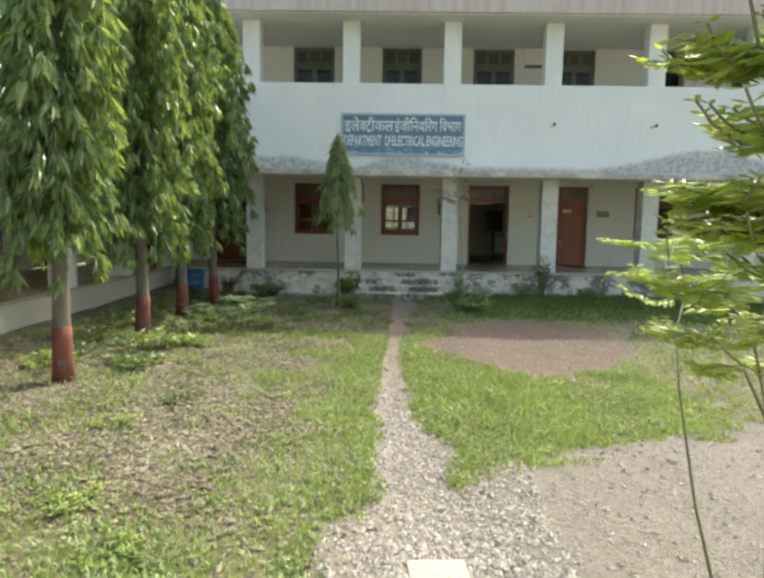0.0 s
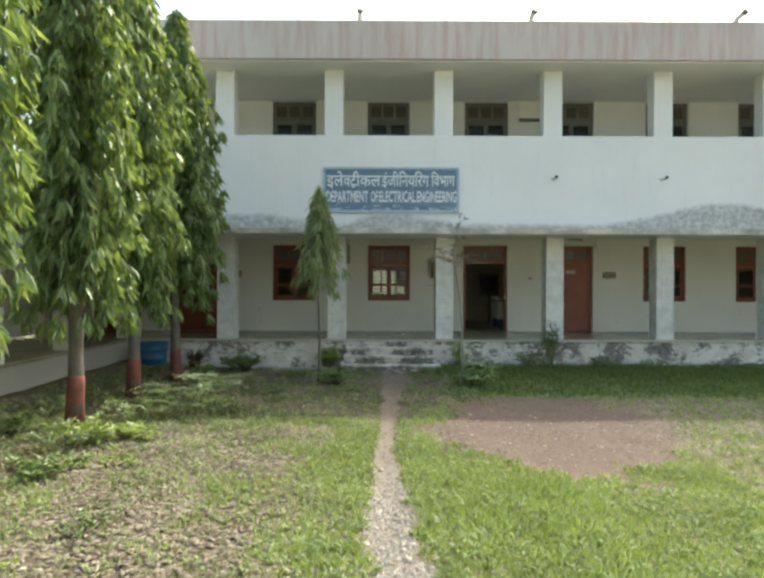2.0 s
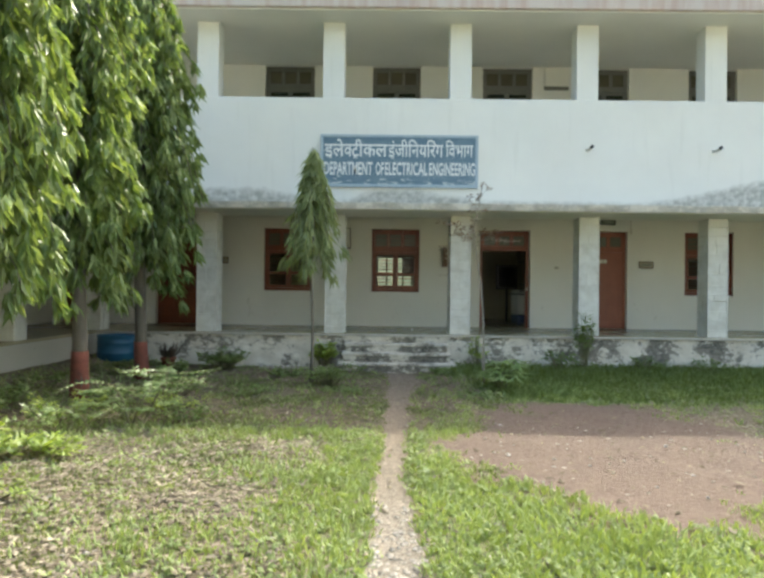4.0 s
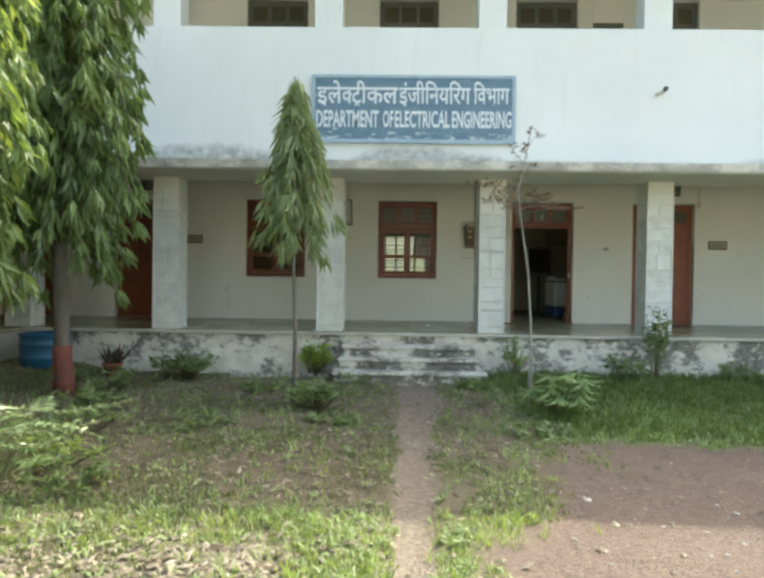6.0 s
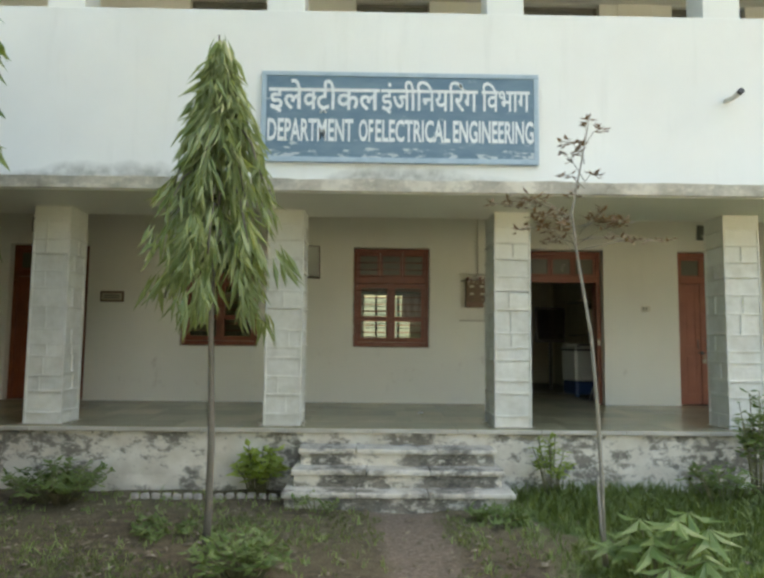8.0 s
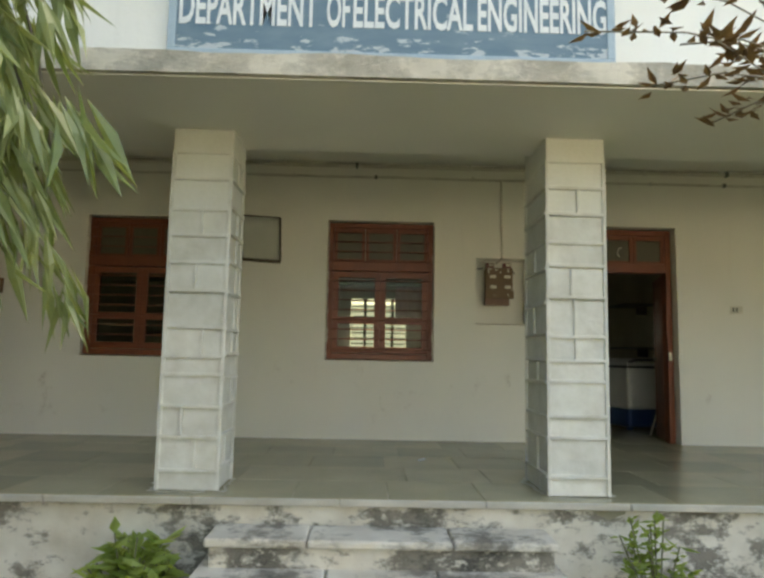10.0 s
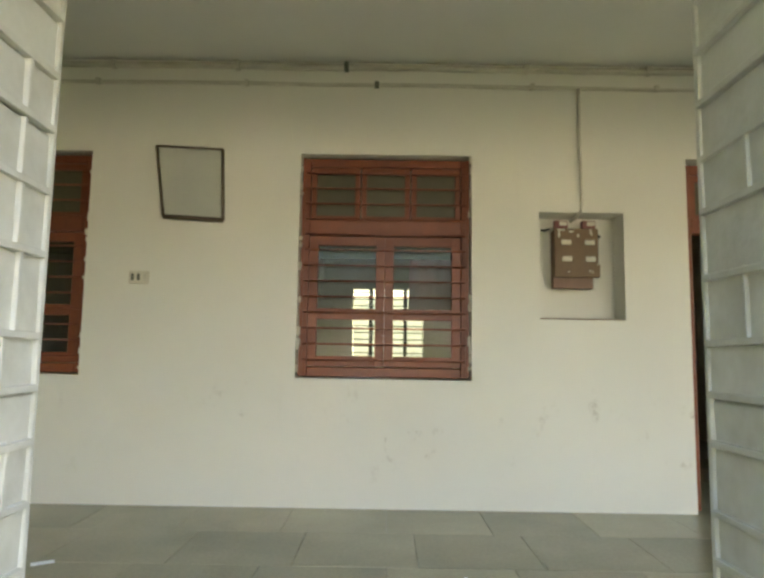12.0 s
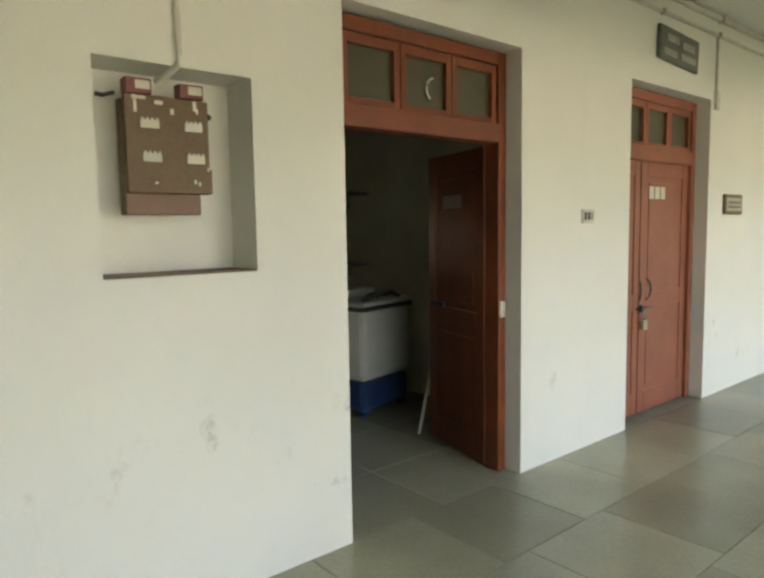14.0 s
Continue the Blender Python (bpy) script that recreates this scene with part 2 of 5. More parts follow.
M_LITTER = leafmat("fallen_leaf", (0.14, 0.112, 0.072), (0.40, 0.35, 0.265), 0.2, 0.15, 0.8)
M_PEBBLE = varied("pebble", (0.50, 0.46, 0.40), (0.37, 0.335, 0.285), 20.0, 0.9, 60, 0.2, 0.3, island=True, spread=0.5)
M_TERRA = varied("terracotta", (0.24, 0.09, 0.05), (0.18, 0.07, 0.04), 9.0, 0.85)


# ---------------------------------------------------------------- mesh helpers
def box(bm, x0, x1, y0, y1, z0, z1, m=None):
    vs = [bm.verts.new((x, y, z)) for z in (z0, z1) for y in (y0, y1) for x in (x0, x1)]
    if m is not None:
        for v in vs:
            v.co = m @ v.co
    for f in ((0, 2, 3, 1), (4, 5, 7, 6), (0, 1, 5, 4), (2, 6, 7, 3), (0, 4, 6, 2), (1, 3, 7, 5)):
        bm.faces.new([vs[i] for i in f])
    return vs


def rbox(bm, x0, x1, y0, y1, z0, z1, r=0.006, m=None):
    """A box with rounded edges."""
    b2 = bmesh.new()
    box(b2, x0, x1, y0, y1, z0, z1)
    r = min(r, 0.45 * min(x1 - x0, y1 - y0, z1 - z0))
    bmesh.ops.bevel(b2, geom=list(b2.edges), offset=r, segments=2, affect="EDGES", profile=0.5)
    if m is not None:
        b2.transform(m)
    tmp = bpy.data.meshes.new("tmp")
    b2.to_mesh(tmp)
    b2.free()
    bm.from_mesh(tmp)
    bpy.data.meshes.remove(tmp)


def tube(bm, pts, radii, seg=8):
    """A tapered tube through points."""
    pts = [Vector(p) for p in pts]
    if isinstance(radii, (int, float)):
        radii = [radii] * len(pts)
    rings = []
    for i, p in enumerate(pts):
        d = (pts[min(i + 1, len(pts) - 1)] - pts[max(i - 1, 0)]).normalized()
        a = d.cross(Vector((0, 0, 1)) if abs(d.z) < 0.9 else Vector((1, 0, 0))).normalized()
        b = d.cross(a)
        rings.append([bm.verts.new(p + (a * math.cos(k * 2 * math.pi / seg) + b * math.sin(k * 2 * math.pi / seg)) * radii[i]) for k in range(seg)])
    for r0, r1 in zip(rings, rings[1:]):
        for k in range(seg):
            f = bm.faces.new((r0[k], r0[(k + 1) % seg], r1[(k + 1) % seg], r1[k]))
            f.smooth = True
    bm.faces.new(rings[0][::-1])
    bm.faces.new(rings[-1])


def lathe(bm, profile, centre=(0, 0, 0), seg=24):
    """Spins (radius, height) pairs round an upright line."""
    cx, cy, cz = centre
    rings = [[bm.verts.new((cx + r * math.cos(k * 2 * math.pi / seg), cy + r * math.sin(k * 2 * math.pi / seg), cz + z)) for k in range(seg)] for r, z in profile]
    for r0, r1 in zip(rings, rings[1:]):
        for k in range(seg):
            bm.faces.new((r0[k], r0[(k + 1) % seg], r1[(k + 1) % seg], r1[k])).smooth = True
    bm.faces.new(rings[0][::-1])
    bm.faces.new(rings[-1])


def part(name, bm, material, parent=None, label=""):
    """Links a bmesh as one mesh object, under a thing where one is given."""
    me = bpy.data.meshes.new(name)
    bmesh.ops.recalc_face_normals(bm, faces=list(bm.faces))
    bm.to_mesh(me)
    bm.free()
    me.materials.append(material)
    ob = new(name, me)
    if parent is not None:
        ob.parent = parent
    if label:
        ob["label"] = label
    return ob


def thing(name, label, category, m=None, group="", kind=""):
    ob = new(name)
    ob.empty_display_size = 0.1
    if m is not None:
        ob.matrix_basis = m
    return tagged(ob, label, category, group, kind)


def boxpart(name, dims, material, parent=None, label="", r=0.004):
    bm = bmesh.new()
    rbox(bm, *dims, r) if r else box(bm, *dims)
    return part(name, bm, material, parent, label)


def raw(name, verts, faces, material, parent=None):
    me = bpy.data.meshes.new(name)
    me.from_pydata([tuple(v) for v in verts], [], faces)
    me.materials.append(material)
    me.update()
    ob = new(name, me)
    if parent is not None:
        ob.parent = parent
    return ob


def holed_wall(name, u0, u1, z0, z1, t0, t1, holes, material, along="x"):
    """A wall with real openings: runs along x (thickness t0..t1 in y) or along y (thickness in x)."""
    us = sorted({u0, u1, *[h[0] for h in holes], *[h[1] for h in holes]})
    zs = sorted({z0, z1, *[h[2] for h in holes], *[h[3] for h in holes]})

    def solid(i, j):
        if i < 0 or j < 0 or i >= len(us) - 1 or j >= len(zs) - 1:
            return False
        u, z = (us[i] + us[i + 1]) / 2, (zs[j] + zs[j + 1]) / 2
        return not any(h[0] < u < h[1] and h[2] < z < h[3] for h in holes)

    bm = bmesh.new()
    P = (lambda u, t, z: (u, t, z)) if along == "x" else (lambda u, t, z: (t, u, z))

    def quad(*p):
        bm.faces.new([bm.verts.new(P(*q)) for q in p])
    for i in range(len(us) - 1):
        for j in range(len(zs) - 1):
            if not solid(i, j):
                continue
            a, b, c, d = us[i], us[i + 1], zs[j], zs[j + 1]
            for t in (t0, t1):
                quad((a, t, c), (b, t, c), (b, t, d), (a, t, d))
            if not solid(i - 1, j):
                quad((a, t0, c), (a, t1, c), (a, t1, d), (a, t0, d))
            if not solid(i + 1, j):
                quad((b, t0, c), (b, t1, c), (b, t1, d), (b, t0, d))
            if not solid(i, j - 1):
                quad((a, t0, c), (b, t0, c), (b, t1, c), (a, t1, c))
            if not solid(i, j + 1):
                quad((a, t0, d), (b, t0, d), (b, t1, d), (a, t1, d))
    bmesh.ops.remove_doubles(bm, verts=list(bm.verts), dist=1e-5)
    return part(name, bm, material)


def structure(ob, label, category):
    return tagged(ob, label, category, "", "structure")


def text_mesh(body, bold):
    cu = bpy.data.curves.new("writing", "FONT")
    cu.body, cu.extrude, cu.offset, cu.resolution_u = body, 0.01, bold, 3
    tmp = new("tmp_text", cu)
    dg = bpy.context.evaluated_depsgraph_get()
    me = bpy.data.meshes.new_from_object(tmp.evaluated_get(dg))
    bpy.data.objects.remove(tmp)
    return me


def letters(name, body, width, height, x, y, z, material, parent, bold=0.0, word="", keep=1.0):
    """Writing in the built-in font, fitted to a width and height; its lower left corner at x, z, on the plane y.
    word: the whole word whose height is meant; keep: the share of the width that is kept, for half letters."""
    me = text_mesh(body, bold)
    xs, ys = [v.co.x for v in me.vertices], [v.co.y for v in me.vertices]
    if word:
        whole = text_mesh(word, bold)
        ys = [v.co.y for v in whole.vertices]
        bpy.data.meshes.remove(whole)
    if keep < 1.0:
        cut = bmesh.new()
        cut.from_mesh(me)
        bmesh.ops.bisect_plane(cut, geom=list(cut.verts) + list(cut.edges) + list(cut.faces), plane_co=(min(xs) + keep * (max(xs) - min(xs)), 0, 0), plane_no=(1, 0, 0), clear_outer=True)
        cut.to_mesh(me)
        cut.free()
    sx, sy = width / (max(xs) - min(xs)), height / (max(ys) - min(ys))
    x0, y0 = min(xs), min(ys)
    for v in me.vertices:
        v.co = ((v.co.x - x0) * sx + x, y - v.co.z * 0.3, (v.co.y - y0) * sy + z)
    me.materials.clear()
    me.materials.append(material)
    ob = new(name, me)
    ob.parent = parent
    return ob


# ---------------------------------------------------------------- ground
GROUND = -0.66


def smooth(a, b, v):
    k = min(1.0, max(0.0, (v - a) / (b - a)))
    return k * k * (3 - 2 * k)


def interp(v, table):
    for (a, p), (b, q) in zip(table, table[1:]):
        if v <= b:
            return p + (q - p) * max(0.0, (v - a) / (b - a))
    return table[-1][1]


PATH_X = [(2.0, 0.7), (3.0, 0.62), (5.2, 0.58), (6.0, 0.43), (7.6, 0.42), (8.3, 0.38), (10.3, 0.46), (13.0, 0.57), (14.0, 0.66), (15.2, 0.6)]
PATH_W = [(2.0, 0.8), (3.0, 0.6), (4.0, 0.32), (5.2, 0.24), (6.0, 0.2), (7.6, 0.13), (8.3, 0.13), (10.3, 0.13), (13.0, 0.19), (15.2, 0.3)]
DIRT_LINE = [(-1.0, 2.2), (0.0, 2.7), (0.75, 3.8), (1.2, 4.5), (2.6, 5.2), (3.7, 5.7), (8.0, 6.6)]


def nz(x, y, s, o=0.0):
    return noise.noise(Vector((x * s + o, y * s - o, o * 1.7)))


def cover(x, y):
    """What covers the ground: shares of path, pale dirt, red earth, leaf litter, bright grass, dark grass."""
    w = nz(x, y, 1.3) * 0.4 + nz(x, y, 4.0, 3) * 0.28
    path = 1 - smooth(0.75, 1.35, abs(x - interp(y, PATH_X)) / interp(y, PATH_W) + w)
    path *= smooth(15.8, 15.3, y)
    pale = smooth(0.25, -0.25, y - interp(x, DIRT_LINE) + w * 0.9) * smooth(-0.6, 0.1, x + w)
    e = math.hypot((x - 2.58 - 0.12 * (y - 9.5)) / 1.68, (y - 9.8) / 2.45)
    red = smooth(1.15, 0.75, e + w * 0.8 + 0.25 * nz(x, y, 0.7, 11))
    right = smooth(3.6, 4.4, x + w) * smooth(5.0, 6.5, y)
    litter = smooth(0.1, -0.9, x + w * 1.5) * smooth(10.4, 9.4, y + w) * (0.34 + 0.75 * nz(x, y, 0.9, 7) + 0.45 * smooth(7.8, 5.6, y) * smooth(3.2, 4.8, y) - 0.15 * smooth(4.4, 3.2, y) + 0.35 * smooth(6.3, 7.4, y))
    litter = max(litter, right * 0.5)
    # brown, sparsely grassed earth from the building's shadow line on
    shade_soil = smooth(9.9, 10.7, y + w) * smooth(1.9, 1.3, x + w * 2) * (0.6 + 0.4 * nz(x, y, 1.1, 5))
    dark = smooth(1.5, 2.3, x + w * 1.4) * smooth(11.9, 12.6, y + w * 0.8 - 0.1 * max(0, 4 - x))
    green = (1 - path) * (1 - pale) * (1 - red) * (1 - shade_soil * 0.7)
    tri = smooth(0.55, 0.75, x + w * 0.2) * smooth(3.9, 3.0, x) * smooth(10.2, 9.6, y)
    return path, min(1, pale), red, max(0, min(1, litter)), max(0.0, min(1.0, green * (0.65 + 0.35 * tri) * (1 - 0.55 * litter))), dark, shade_soil


def height(x, y):
    left = smooth(-3.6, -5.2, x) * 0.2
    path = 1 - smooth(0.5, 1.6, abs(x - interp(y, PATH_X)) / interp(y, PATH_W))
    return GROUND + left + 0.03 * nz(x, y, 0.5) + 0.015 * nz(x, y, 2.3, 2) - 0.025 * path * smooth(2.0, 4.0, y)


def build_ground():
    xs = sorted({*np.round(np.arange(-6.0, 9.01, 0.075), 4), *np.round(np.arange(9.5, 20.1, 0.5), 3), -300, -100, -40, -20, -12, -9, -7.5, -6.5, 30, 50, 110, 300})
    ys = sorted({*np.round(np.arange(2.0, 16.41, 0.075), 4), *np.round(np.arange(-6.0, 1.9, 0.5), 3), 17, 20, 30, 60, 120, 300, -300, -100, -40, -20, -10})
    nx, ny = len(xs), len(ys)
    verts, ca, cb = [], [], []
    for y in ys:
        for x in xs:
            near = -7 < x < 21 and -7 < y < 17
            verts.append((x, y, height(x, y) if near else GROUND))
            c = cover(x, y) if near else (0, 0, 0, 0.2, 0.7, 0.2, 0)
            ca.append((c[0], c[1], c[2], c[3]))
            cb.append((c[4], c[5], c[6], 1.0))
    faces = [(j * nx + i, j * nx + i + 1, (j + 1) * nx + i + 1, (j + 1) * nx + i) for j in range(ny - 1) for i in range(nx - 1)]
    m, nt, b = node_mat("yard_soil", 0.95)
    A, B = nt.nodes.new("ShaderNodeAttribute"), nt.nodes.new("ShaderNodeAttribute")
    A.attribute_name, B.attribute_name = "cover_a", "cover_b"
    sa, sb = nt.nodes.new("ShaderNodeSeparateColor"), nt.nodes.new("ShaderNodeSeparateColor")
    nt.links.new(A.outputs["Color"], sa.inputs[0])
    nt.links.new(B.outputs["Color"], sb.inputs[0])
    p = world_pos(nt)
    n1, n2, n3 = noise_tex(nt, p, 3.0, 6.0, 0.65), noise_tex(nt, p, 22.0, 5.0, 0.7), noise_tex(nt, p, 90.0, 3.0)

    def cells(scale):
        """Flat flecks, such as trodden leaves and clods, each with its own shade."""
        wob = nt.nodes.new("ShaderNodeTexNoise")
        wob.inputs["Scale"].default_value = scale * 0.8
        nt.links.new(p, wob.inputs["Vector"])
        v = nt.nodes.new("ShaderNodeTexVoronoi")
        v.inputs["Scale"].default_value = scale
        nt.links.new(mixc(nt, 0.06, p, wob.outputs["Color"], "ADD"), v.inputs["Vector"])
        sp = nt.nodes.new("ShaderNodeSeparateColor")
        nt.links.new(v.outputs["Color"], sp.inputs[0])
        return sp.outputs[0], sp.outputs[1]
    f1, f2 = cells(13.0)
    g1, g2 = cells(31.0)
    fleck = mathn(nt, "ADD", mathn(nt, "MULTIPLY", f1, 0.6), mathn(nt, "MULTIPLY", g1, 0.4))
    soil = mixc(nt, ramp(nt, n1, 0.35, 0.65), (0.15, 0.118, 0.068), (0.225, 0.18, 0.11))
    soil = mixc(nt, ramp(nt, fleck, 0.2, 0.8, 0.0, 0.5), soil, (0.13, 0.13, 0.06))

    def layer(col, fac, c1, c2, sharp=0.22, fl=n3, lo=0.3, hi=0.7):
        k = ramp(nt, mathn(nt, "ADD", fac, mathn(nt, "MULTIPLY", mathn(nt, "SUBTRACT", n2, 0.5), 1.1)), 0.5 - sharp, 0.5 + sharp)
        return mixc(nt, k, col, mixc(nt, ramp(nt, fl, lo, hi), c1, c2))
    col = layer(soil, sb.outputs[0], (0.115, 0.135, 0.05), (0.195, 0.205, 0.09), 0.3, fleck, 0.2, 0.8)
    lit = mixc(nt, ramp(nt, f2, 0.45, 0.55), (0.11, 0.083, 0.054), (0.15, 0.16, 0.065))
    lit = mixc(nt, ramp(nt, g2, 0.64, 0.72), lit, mixc(nt, f1, (0.22, 0.175, 0.13), (0.38, 0.325, 0.25)))
    kl = ramp(nt, mathn(nt, "ADD", A.outputs["Alpha"], mathn(nt, "MULTIPLY", mathn(nt, "SUBTRACT", n2, 0.5), 1.2)), 0.05, 0.6)
    col = mixc(nt, kl, col, lit)
    # darker copy of the soil: the building's shade is put into its colour
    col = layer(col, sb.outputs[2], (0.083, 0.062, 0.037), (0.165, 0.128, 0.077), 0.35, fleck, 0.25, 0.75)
    col = layer(col, sa.outputs[2], (0.118, 0.080, 0.059), (0.205, 0.150, 0.116), 0.35, n2, 0.3, 0.7)
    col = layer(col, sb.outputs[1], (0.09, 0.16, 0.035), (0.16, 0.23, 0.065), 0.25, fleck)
    col = layer(col, sa.outputs[1], (0.17, 0.149, 0.124), (0.262, 0.234, 0.20), 0.3, n2, 0.35, 0.65)
    # path: gravel first, then trodden brown earth, its colour darkened for building shade
    sep = nt.nodes.new("ShaderNodeSeparateXYZ")
    nt.links.new(p, sep.inputs[0])
    earth = ramp(nt, mathn(nt, "ADD", sep.outputs["Y"], mathn(nt, "MULTIPLY", n1, 2.0)), 8.6, 10.8)
    col = layer(col, sa.outputs[0], mixc(nt, earth, (0.20, 0.17, 0.13), (0.17, 0.135, 0.098)), mixc(nt, earth, (0.33, 0.29, 0.24), (0.285, 0.23, 0.17)), 0.4, n2, 0.35, 0.65)
    # loose dry earth over the trodden places
    col = mixc(nt, ramp(nt, n1, 0.56, 0.72, 0.0, 0.35), col, (0.20, 0.165, 0.10))
    # clods and crumbs
    crumb = noise_tex(nt, p, 48.0, 4.0, 0.7)
    col = mixc(nt, ramp(nt, crumb, 0.53, 0.66, 0.0, 0.5), col, (0.075, 0.06, 0.038))
    col = mixc(nt, ramp(nt, crumb, 0.42, 0.32, 0.0, 0.4), col, (0.30, 0.26, 0.20))
    nt.links.new(col, b.inputs["Base Color"])
    bump(nt, b, mathn(nt, "ADD", mathn(nt, "ADD", n2, crumb), mathn(nt, "MULTIPLY", n3, 0.5)), 0.9, 0.025)
    me = bpy.data.meshes.new("ground")
    me.from_pydata(verts, [], faces)
    for nm, data in (("cover_a", ca), ("cover_b", cb)):
        at = me.color_attributes.new(nm, "FLOAT_COLOR", "POINT")
        at.data.foreach_set("color", np.array(data, dtype=np.float32).ravel())
    me.materials.append(m)
    me.polygons.foreach_set("use_smooth", [True] * len(me.polygons))
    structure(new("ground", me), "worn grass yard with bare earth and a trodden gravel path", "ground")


build_ground()

# ---------------------------------------------------------------- building shell
WALL, COL = 18.95, 16.23             # face of the corridor wall, face of the columns
X0, X1 = -7.8, 16.5
SILL, HEAD = 0.835, 2.37
WINDOWS = [(-2.64, -1.46), (-0.02, 1.155), (7.59, 8.77), (10.15, 11.33), (12.75, 13.93)]
DOORS = [(-7.6, -6.48), (-5.26, -4.06), (2.622, 3.836), (4.995, 6.2)]
NICHE = (1.612, 2.187, 1.252, 1.983)
UPHEAD = 6.33
UPWIN = [(-2.66, -1.45), (-0.04, 1.13), (2.64, 3.85), (5.02, 6.2), (7.64, 8.82), (10.2, 11.4), (12.8, 14.0)]

holes = [(a, b, SILL, HEAD) for a, b in WINDOWS] + [(a, b, 0.0, HEAD) for a, b in DOORS] + [NICHE]
structure(holed_wall("wall_north", X0, X1, 0.0, 3.03, WALL, WALL + 0.23, holes, M_WALL), "cream plastered corridor wall with window and door openings", "wall")
boxpart("niche_back", (NICHE[0] - 0.02, NICHE[1] + 0.02, WALL + 0.20, WALL + 0.228, NICHE[2] - 0.02, NICHE[3] + 0.02), M_WALL, bpy.data.objects["wall_north"], r=0)
boxpart("niche_ledge", (NICHE[0] + 0.004, NICHE[1] - 0.004, WALL + 0.006, WALL + 0.198, NICHE[2] + 0.0015, NICHE[2] + 0.008), M_PLYWOOD, bpy.data.objects["wall_north"], "dusty brown niche ledge", r=0)
up = [(a, b, 4.3, UPHEAD) for a, b in UPWIN]
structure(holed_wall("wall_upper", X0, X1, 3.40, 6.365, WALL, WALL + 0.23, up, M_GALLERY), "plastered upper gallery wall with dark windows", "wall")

# floor slab, ceiling, canopy, parapet, roof
structure(boxpart("floor", (X0, X1, 16.12, 25.0, -0.14, -0.012), M_GROUT, r=0), "grey-green stone slab corridor floor", "floor")
structure(boxpart("ceiling", (X0, X1, 16.604, 25.0, 3.03, 3.40), M_CEIL, r=0), "plain plastered corridor ceiling", "ceiling")


def canopy_edge(bm, x0, x1):
    """Canopy slab with a drip nose and an uneven weathered top."""
    n = int((x1 - x0) / 0.12)
    prof = []
    for i in range(n + 1):
        x = x0 + (x1 - x0) * i / n
        k = 0.018 * nz(x, 0, 1.7) + 0.008 * nz(x, 3, 7.0)
        prof.append([bm.verts.new(q) for q in ((x, 16.60, 2.385), (x, 15.46, 2.388), (x, 15.43, 2.391), (x, 15.38 + 0.3 * k, 2.388), (x, 15.37 + 0.3 * k, 2.505 + k), (x, 15.48, 2.525 + k), (x, 16.43, 2.61 + k), (x, 16.60, 2.61))])
    for a, b in zip(prof, prof[1:]):
        for k in range(8):
            bm.faces.new((a[k], a[(k + 1) % 8], b[(k + 1) % 8], b[k]))
    bm.faces.new(prof[0])
    bm.faces.new(prof[-1][::-1])


bm = bmesh.new()
canopy_edge(bm, X0, X1)
structure(part("canopy", bm, M_EDGE), "weathered concrete canopy slab with mould-stained edge", "canopy")
structure(boxpart("canopy_soffit", (X0 + 0.01, X1 - 0.01, 15.41, 16.625, 2.375, 2.384), M_CEIL, r=0), "smooth plastered underside of the canopy", "ceiling")
# unseen floor, added high and pale to bounce light onto the gallery soffit
structure(boxpart("gallery_floor", (X0, X1, 16.61, 18.94, 3.405, 3.95), M_CEIL, r=0), "unseen pale upper gallery floor that bounces light up", "floor")
structure(boxpart("wall_parapet", (X0, X1, 16.42, 16.60, 2.60, 4.79), M_PARAPET, r=0.015), "whitewashed gallery parapet wall with mould above the canopy", "wall")
structure(boxpart("trim", (X0, X1, 16.604, 16.62, 2.385, 3.026), M_CEIL, r=0), "plastered beam behind the canopy", "beam")
structure(boxpart("roof", (X0 - 0.3, X1, 15.80, 25.3, 6.37, 7.25), M_ROOF, r=0.02), "flat roof slab with pinkish weathered fascia", "roof")
structure(boxpart("roof_soffit", (X0 - 0.25, X1 - 0.05, 15.88, 18.94, 6.34, 6.366), M_CEIL, r=0), "plastered soffit under the roof overhang", "ceiling")
structure(holed_wall("wall_west", 16.8, 25.0, -0.6, 6.36, X0 - 0.23, X0 - 0.01, [], M_WALL, "y"), "plain plastered end wall", "wall")
structure(holed_wall("wall_east", 15.2, 25.0, -0.6, 6.36, X1 + 0.01, X1 + 0.23, [], M_WALL, "y"), "plain plastered end wall", "wall")
rear = [(0.08, 1.18, 1.0, 2.05)]
structure(holed_wall("wall_rear", X0, X1, -0.1, 3.03, 24.6, 24.83, rear, M_ROOM), "dim rear wall of the classrooms", "wall")
structure(holed_wall("wall_rear_upper", X0, X1, 3.42, 6.36, 24.6, 24.83, [], M_ROOM), "rear wall of the upper rooms", "wall")
for i, x in enumerate((-3.3, 2.38, 4.72, 7.0, 9.6)):
    structure(holed_wall("partition_%d" % (i + 1), WALL + 0.24, 24.59, -0.01, 3.02, x - 0.06, x + 0.06, [], M_ROOM, "y"), "dim painted partition wall between rooms", "wall")

